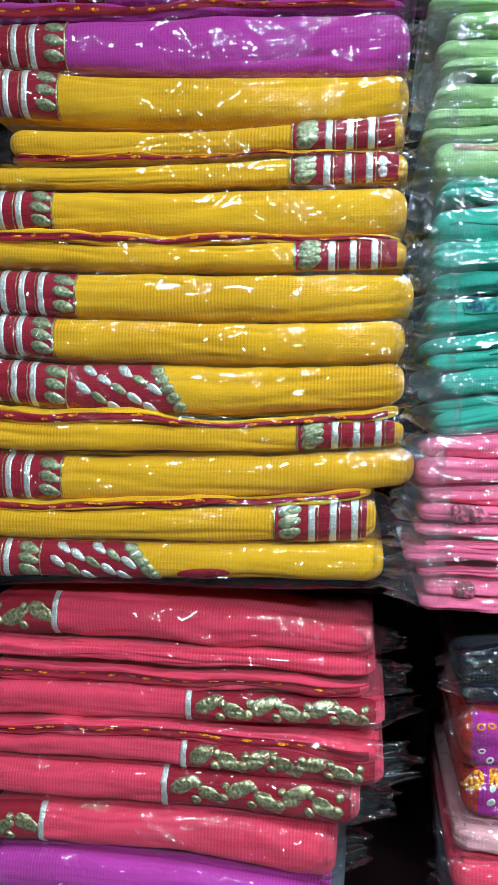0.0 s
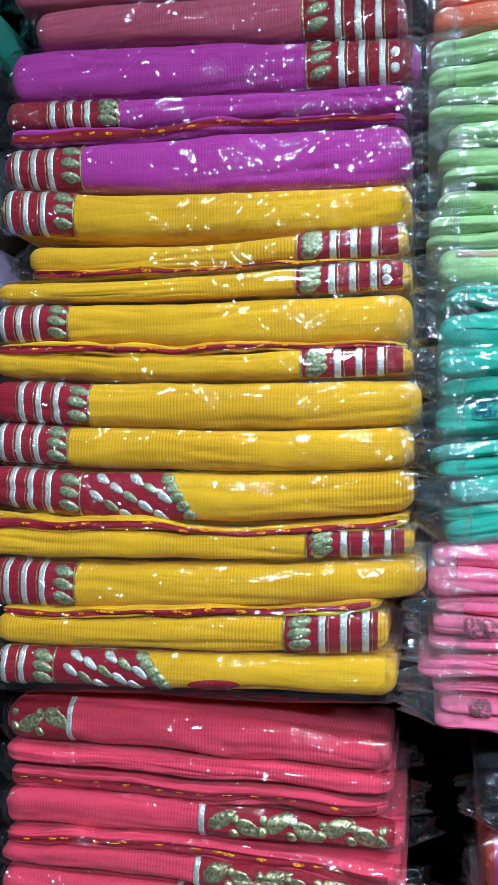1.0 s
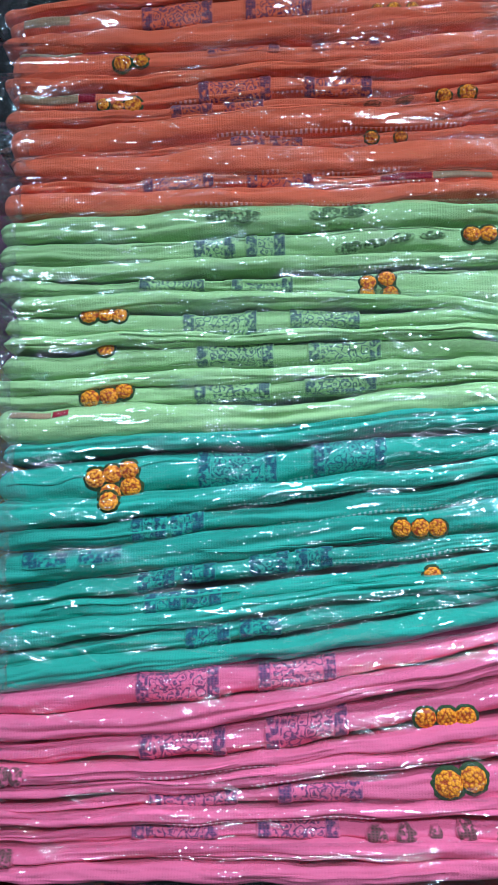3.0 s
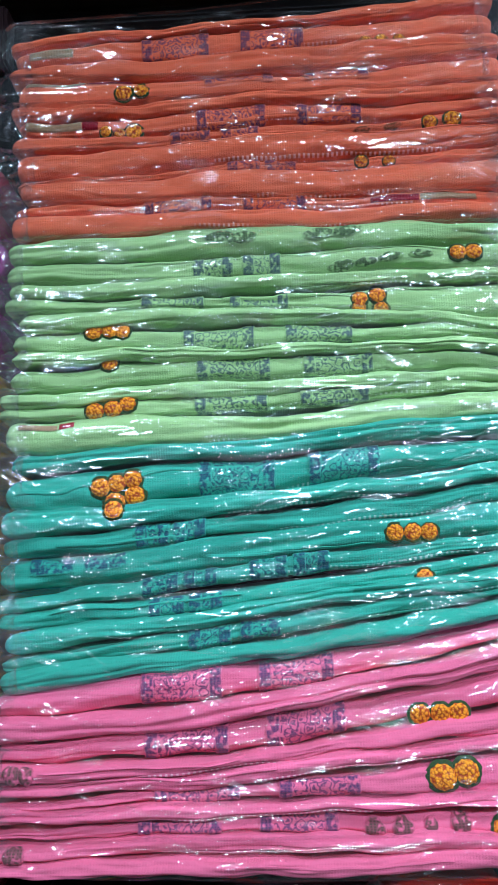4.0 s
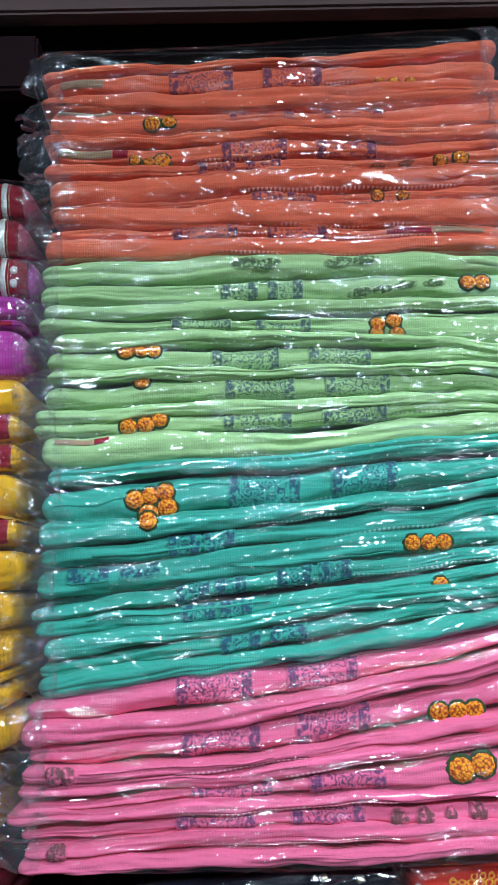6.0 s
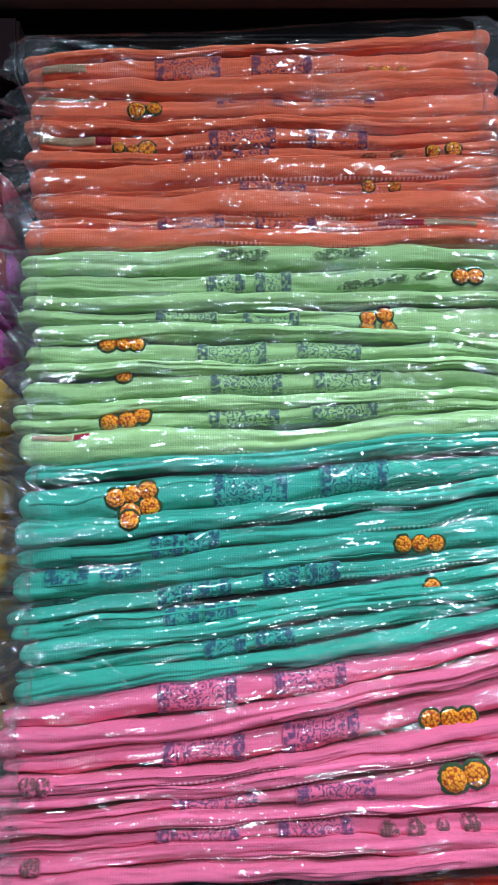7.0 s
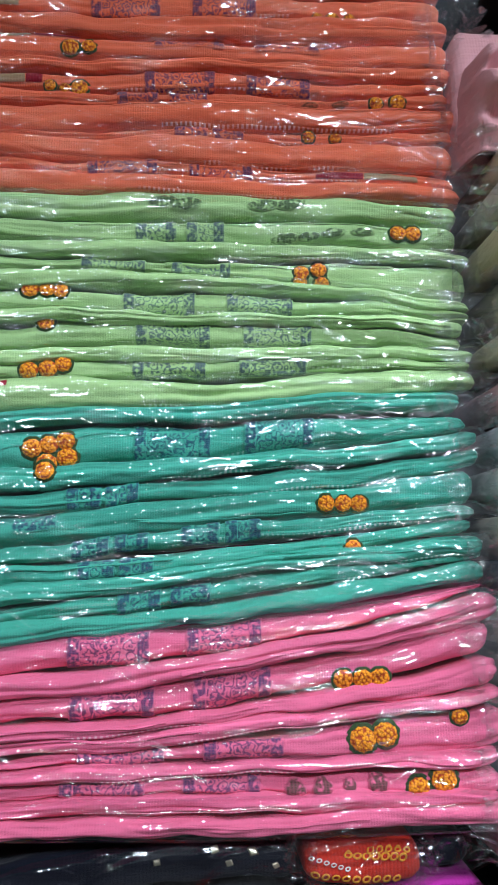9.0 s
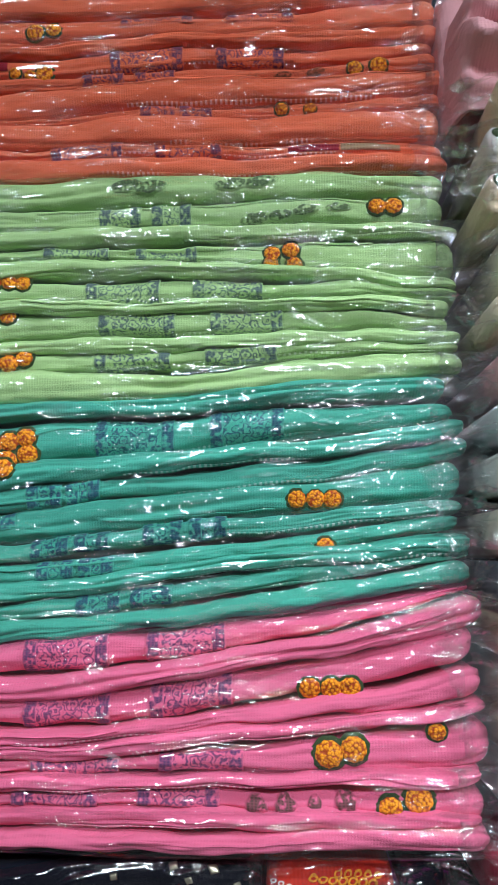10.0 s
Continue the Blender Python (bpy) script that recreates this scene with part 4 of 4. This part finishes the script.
bordered_packet('coral', (-0.3, 0.02), (1.2119, 1.213, 1.2046), (1.18, 1.1776, 1.1799), -1, -0.237, 'gold', None, 'coral red saree with gold paisley border in film', group='coral sarees in the lower pile')
bordered_packet('coral', (-0.3, 0.022), (1.1784, 1.1766, 1.179), (1.163, 1.1616, 1.1629), 0, 0, 'stripes', ((1.1631, 1.1614, 1.1639), (1.1469, 1.1489, 1.1504)), 'coral red saree, open edge out, in film', group='coral sarees in the lower pile')
bordered_packet('coral', (-0.3, 0.03), (1.1421, 1.1473, 1.1445), (1.1109, 1.1186, 1.1239), 1, -0.128, 'gold', None, 'coral red saree with gold paisley border in film', group='coral sarees in the lower pile')
bordered_packet('coral', (-0.3, 0.03), (1.0978, 1.1038, 1.1022), (1.0811, 1.0835, 1.0796), 1, -0.131, 'gold', ((1.1087, 1.1175, 1.1154), (1.0968, 1.1029, 1.1013)), 'coral red saree with gold paisley border, open edge out, in film', group='coral sarees in the lower pile', push=-0.004)
bordered_packet('coral', (-0.3, 0.012), (1.0792, 1.0813, 1.0781), (1.0479, 1.0484, 1.0487), 1, -0.146, 'gold', None, 'coral red saree with gold paisley border in film', group='coral sarees in the lower pile', push=-0.006)
bordered_packet('coral', (-0.3, -0.006), (1.0428, 1.0484, 1.0419), (1.0065, 1.0115, 1.0038), -1, -0.244, 'gold', None, 'coral red saree with gold paisley border in film', group='coral sarees in the lower pile', push=-0.008)
bordered_packet('magenta', (-0.3, -0.01), (1.0018, 1.0058, 0.9976), (0.9626, 0.9691, 0.9666), 0, 0, 'stripes', None, 'magenta saree in film', group='coral sarees in the lower pile', push=-0.01)


# ---- packets on the lower shelf ----
def bagged(name, colour, ends, tops, bottoms, front, label, group, depth=0.24, loose=True, film=True, marks=(), bulge=None, rough=1.2, over=(0.014, 0.014), lean=0.0):
    base = Vector(((ends[0] + ends[1]) / 2, front + 0.12, min(bottoms)))
    thing = packet(name, base, label, group)
    h = tops[1] - bottoms[1]
    fold = Fold(base, *ends, tops, bottoms, front, seed(), 2, bulge or min(0.02, h * 0.45), depth, rough, lean, 0.006 if "bundle" in name else 0.014)
    body = fold.body("folded_cloth", CLOTH[colour], thing)
    for kind, *rest in marks:
        if kind == "rings":
            for x, zf, r in rest[1:]:
                ring_motif(fold, "ring_motif", x, zf, r, rest[0], body, "small tie-dyed ring", turn=0.3)
        elif kind == "diamonds":
            for x, zf, r in rest[1:]:
                fold.blob("sequin", x, zf, r, r, rest[0], body, "square metallic sequin", turn=0.25 + x * 3, petals=4, ripple=0.0, height=0.0004, lift=0.0016, corners=4)
        elif kind == "panel":
            fold.patch("printed_panel", rest[0], rest[1], 0.12, 0.9, CLOTH[rest[2]], body, "coloured printed panel")
        else:
            for x, zf, r in rest[1:]:
                fold.blob("embroidered_spot", x, zf, r * 1.2, r * 0.8, rest[0], body, "small embroidered spot", petals=6, height=0.0005, turn=x * 40)
    if film:
        sleeve(thing, base, ends[0] - 0.001, ends[1] + 0.001, tops, bottoms, front - 0.001, seed(), loose, over, bulge or min(0.02, h * 0.45), lean=lean, film=FILM_BUNDLE if "bundle" in name else FILM_DARK)
    return thing


LOW = "packets under the gauze pile"
bagged("cloth_packet", "navy", (0.082, 0.349), (1.192, 1.213, 1.219), (1.168, 1.180, 1.184), 0.598, "navy black cloth packet with square sequins in crinkled film", LOW,
       marks=[("diamonds", SEQUIN, (0.2875, 1.2105, 0.0042), (0.316, 1.2095, 0.0048), (0.2985, 1.1985, 0.0036), (0.245, 1.2005, 0.0036), (0.333, 1.2000, 0.0034))])
bagged("cloth_packet", "red", (0.353, 0.440), (1.222, 1.221, 1.219), (1.192, 1.190, 1.188), 0.582, "red cloth packet with tie-dyed rings, in film", LOW,
       marks=[("rings", AMBER, *[(0.385 + 0.0066 * k, 1.2168 - 0.0012 * k, 0.0036) for k in range(7)]), ("rings", AMBER, *[(0.402 + 0.0066 * k, 1.2185 - 0.0010 * k, 0.0030) for k in range(5)]),
              ("rings", WHITE_THREAD, *[(0.358 + 0.0052 * k, 1.2145 - 0.0017 * k, 0.0023) for k in range(6)]), ("rings", AMBER, *[(0.360 + 0.0075 * k, 1.2015 - 0.0008 * k, 0.0034) for k in range(9)])])
bagged("cloth_packet", "navy", (0.445, 0.482), (1.219, 1.218, 1.216), (1.190, 1.190, 1.190), 0.600, "narrow navy black cloth packet in crinkled film", LOW)
bagged("cloth_packet", "navy", (0.084, 0.398), (1.167, 1.179, 1.183), (1.157, 1.150, 1.152), 0.596, "navy black cloth packet in glossy crinkled film", LOW)
bagged("cloth_packet", "purple", (0.402, 0.49), (1.187, 1.188, 1.187), (1.152, 1.15, 1.15), 0.580, "bright magenta printed packet with white rings, in film", LOW,
       marks=[("spots", WHITE_THREAD, *[(0.41 + 0.011 * k, 1.168 + 0.006 * (-1) ** k, 0.0035) for k in range(6)])])
bagged("cloth_packet", "red", (0.085, 0.47), (1.155, 1.150, 1.150), (1.110, 1.108, 1.106), 0.588, "orange and purple printed packet in clear film", LOW,
       marks=[("panel", 0.092, 0.114, "purple"), ("panel", 0.118, 0.132, "yellow"), ("panel", 0.136, 0.214, "purple"), ("spots", MARIGOLD, (0.116, 1.136, 0.007), (0.122, 1.12, 0.008)), ("rings", AMBER, (0.098, 1.144, 0.0035), (0.106, 1.146, 0.0035), (0.140, 1.134, 0.004), (0.148, 1.133, 0.004)), ("rings", WHITE_THREAD, (0.099, 1.125, 0.003), (0.105, 1.118, 0.003))])
bagged("cloth_packet", "red", (0.086, 0.47), (1.110, 1.107, 1.105), (1.070, 1.068, 1.066), 0.588, "orange and purple printed packet in clear film", LOW,
       marks=[("panel", 0.097, 0.116, "purple"), ("panel", 0.122, 0.204, "yellow"), ("spots", WHITE_THREAD, (0.106, 1.084, 0.004), (0.107, 1.096, 0.003)), ("spots", MARIGOLD, (0.094, 1.1, 0.008), (0.110, 1.105, 0.008))])
bagged("cloth_packet", "blush", (0.081, 0.47), (1.068, 1.066, 1.064), (1.046, 1.044, 1.042), 0.586, "pale pink folded cloth in clear film", LOW)
bagged("cloth_packet", "coral", (0.079, 0.47), (1.045, 1.043, 1.041), (1.02, 1.018, 1.016), 0.584, "red folded cloth in clear film", LOW)
bagged("cloth_packet", "slate", (0.079, 0.47), (1.018, 1.016, 1.014), (0.952, 0.952, 0.952), 0.60, "dark folded cloth in clear film", LOW)
bagged("cloth_packet", "slate", (-0.30, 0.0), (0.985, 0.985, 0.982), (0.952, 0.952, 0.952), 0.60, "dark folded cloth in clear film", LOW)

# ---- pale pile past the gauze pile ----
PALE = "pale bundles in the next pile"
for colour, top, low, x0, words in (
        ("beige", 1.776, 1.742, 0.512, "beige"), ("pebble", 1.737, 1.706, 0.502, "pale grey dark-spotted"), ("beige", 1.702, 1.672, 0.500, "beige spotted"),
        ("ivory", 1.666, 1.618, 0.515, "ivory floral"), ("cream", 1.613, 1.585, 0.502, "cream"), ("blush", 1.576, 1.538, 0.506, "blush pink"),
        ("mist", 1.534, 1.506, 0.503, "pale grey"), ("white", 1.501, 1.470, 0.503, "white leafy"), ("ivory", 1.462, 1.428, 0.502, "ivory leafy"),
        ("slate", 1.424, 1.389, 0.500, "dark slate"), ("beige", 1.384, 1.351, 0.502, "beige"), ("ivory", 1.346, 1.316, 0.503, "ivory"),
        ("beige", 1.312, 1.285, 0.504, "beige"), ("white", 1.280, 1.246, 0.503, "white leafy"), ("wine", 1.241, 1.204, 0.480, "deep red")):
    marks, mid = [], (top + low) / 2
    if "spotted" in words:
        marks = [("spots", OLIVE, *[(x0 + 0.024 + 0.026 * k, mid + 0.006 * (-1) ** k, 0.0055) for k in range(5)])]
    elif "leafy" in words:
        marks = [("spots", LEAF_GREEN, *[(x0 + 0.034 + 0.03 * k, mid - 0.004 + 0.008 * (-1) ** k, 0.0052) for k in range(4)])]
    elif "floral" in words:
        marks = [("spots", MARIGOLD, (x0 + 0.024, top - 0.006, 0.0055), (x0 + 0.060, mid, 0.006)), ("spots", LEAF_GREEN, (x0 + 0.032, mid + 0.002, 0.0065), (x0 + 0.046, mid - 0.008, 0.005)), ("spots", OLIVE, (x0 + 0.026, low + 0.007, 0.0045))]
    bagged("cloth_bundle", colour, (x0 + 0.015, 0.83), (top - 0.001, top + 0.001, top), (low + 0.001, low - 0.001, low), 0.545, "folded %s cloth bundle in crumpled clear film" % words, PALE, marks=marks, bulge=0.008, over=(0.026, 0.01), rough=0.99)


def draped_cloth():
    """Loose dusty-pink cloth heaped on top of the pale pile, with a deep hanging fold."""
    thing = packet("draped_cloth", Vector((0.65, 0.66, 1.769)), "dusty pink loose cloth heaped on the pale pile", PALE)
    verts, nu, nv = [], 130, 90
    # ridges of the crumpled cloth: from (x, z) to (x, z), width, height
    ridges = [((0.505, 1.800), (0.516, 1.850), 0.010, 0.016), ((0.516, 1.850), (0.570, 1.862), 0.011, 0.020), ((0.509, 1.828), (0.524, 1.815), 0.007, 0.012),
              ((0.524, 1.815), (0.600, 1.803), 0.010, 0.026), ((0.545, 1.838), (0.630, 1.842), 0.010, -0.024), ((0.600, 1.803), (0.66, 1.86), 0.014, 0.02), ((0.66, 1.86), (0.80, 1.82), 0.02, 0.02), ((0.512, 1.790), (0.56, 1.782), 0.008, 0.008)]
    for i in range(nu + 1):
        for j in range(nv + 1):
            u, v = (i / nu) ** 1.5, j / nv
            x = 0.503 + 0.33 * u
            z = 1.772 + 0.150 * v
            rise = 0.0
            for (ax, az), (bx, bz), wide, high in ridges:
                k = max(0.0, min(1.0, ((x - ax) * (bx - ax) + (z - az) * (bz - az)) / ((bx - ax) ** 2 + (bz - az) ** 2)))
                rise += 1.5 * high * math.exp(-((x - ax - k * (bx - ax)) ** 2 + (z - az - k * (bz - az)) ** 2) / wide ** 2)
            rise = max(-0.03, min(0.042, rise)) + 0.003 * n3(x * 30, z * 30, 2.2)
            y = 0.588 + 0.05 * max(0.0, 1 - (x - 0.503) / 0.016) ** 2 + 0.09 * v ** 3 - rise
            verts.append(Vector((x + 0.004 * n3(v * 6, u * 3, 1.1), y, z)) - thing.location)
    front = part("drape", verts, grid_faces(nu + 1, nv + 1), CLOTH["blush"], thing)
    thick = front.modifiers.new("thickness", "SOLIDIFY")
    thick.thickness, thick.offset = 0.003, 1.0
    core = Fold(Vector(thing.location), 0.50, 0.82, (1.915, 1.92, 1.92), (1.768, 1.768, 1.768), 0.605, seed(), 3, 0.03, 0.2)
    core.body("folded_cloth", CLOTH["blush"], thing)


draped_cloth()

# ---- packets of the pile beyond the bordered sarees ----
FAR = "packets in the outer pile"
for colour, top, low, words in (("teal", 1.83, 1.775, "teal"), ("navy", 1.772, 1.70, "navy"), ("slate", 1.697, 1.61, "slate grey"), ("lavender", 1.607, 1.555, "lavender"), ("slate", 1.552, 1.47, "slate grey"), ("navy", 1.467, 1.38, "navy"), ("rose", 1.377, 1.30, "dusty rose"), ("navy", 1.297, 1.228, "navy")):
    bagged("cloth_packet", colour, (-0.70, -0.325), (top, top, top), (low, low, low), 0.605, "folded %s cloth packet in clear film" % words, FAR)
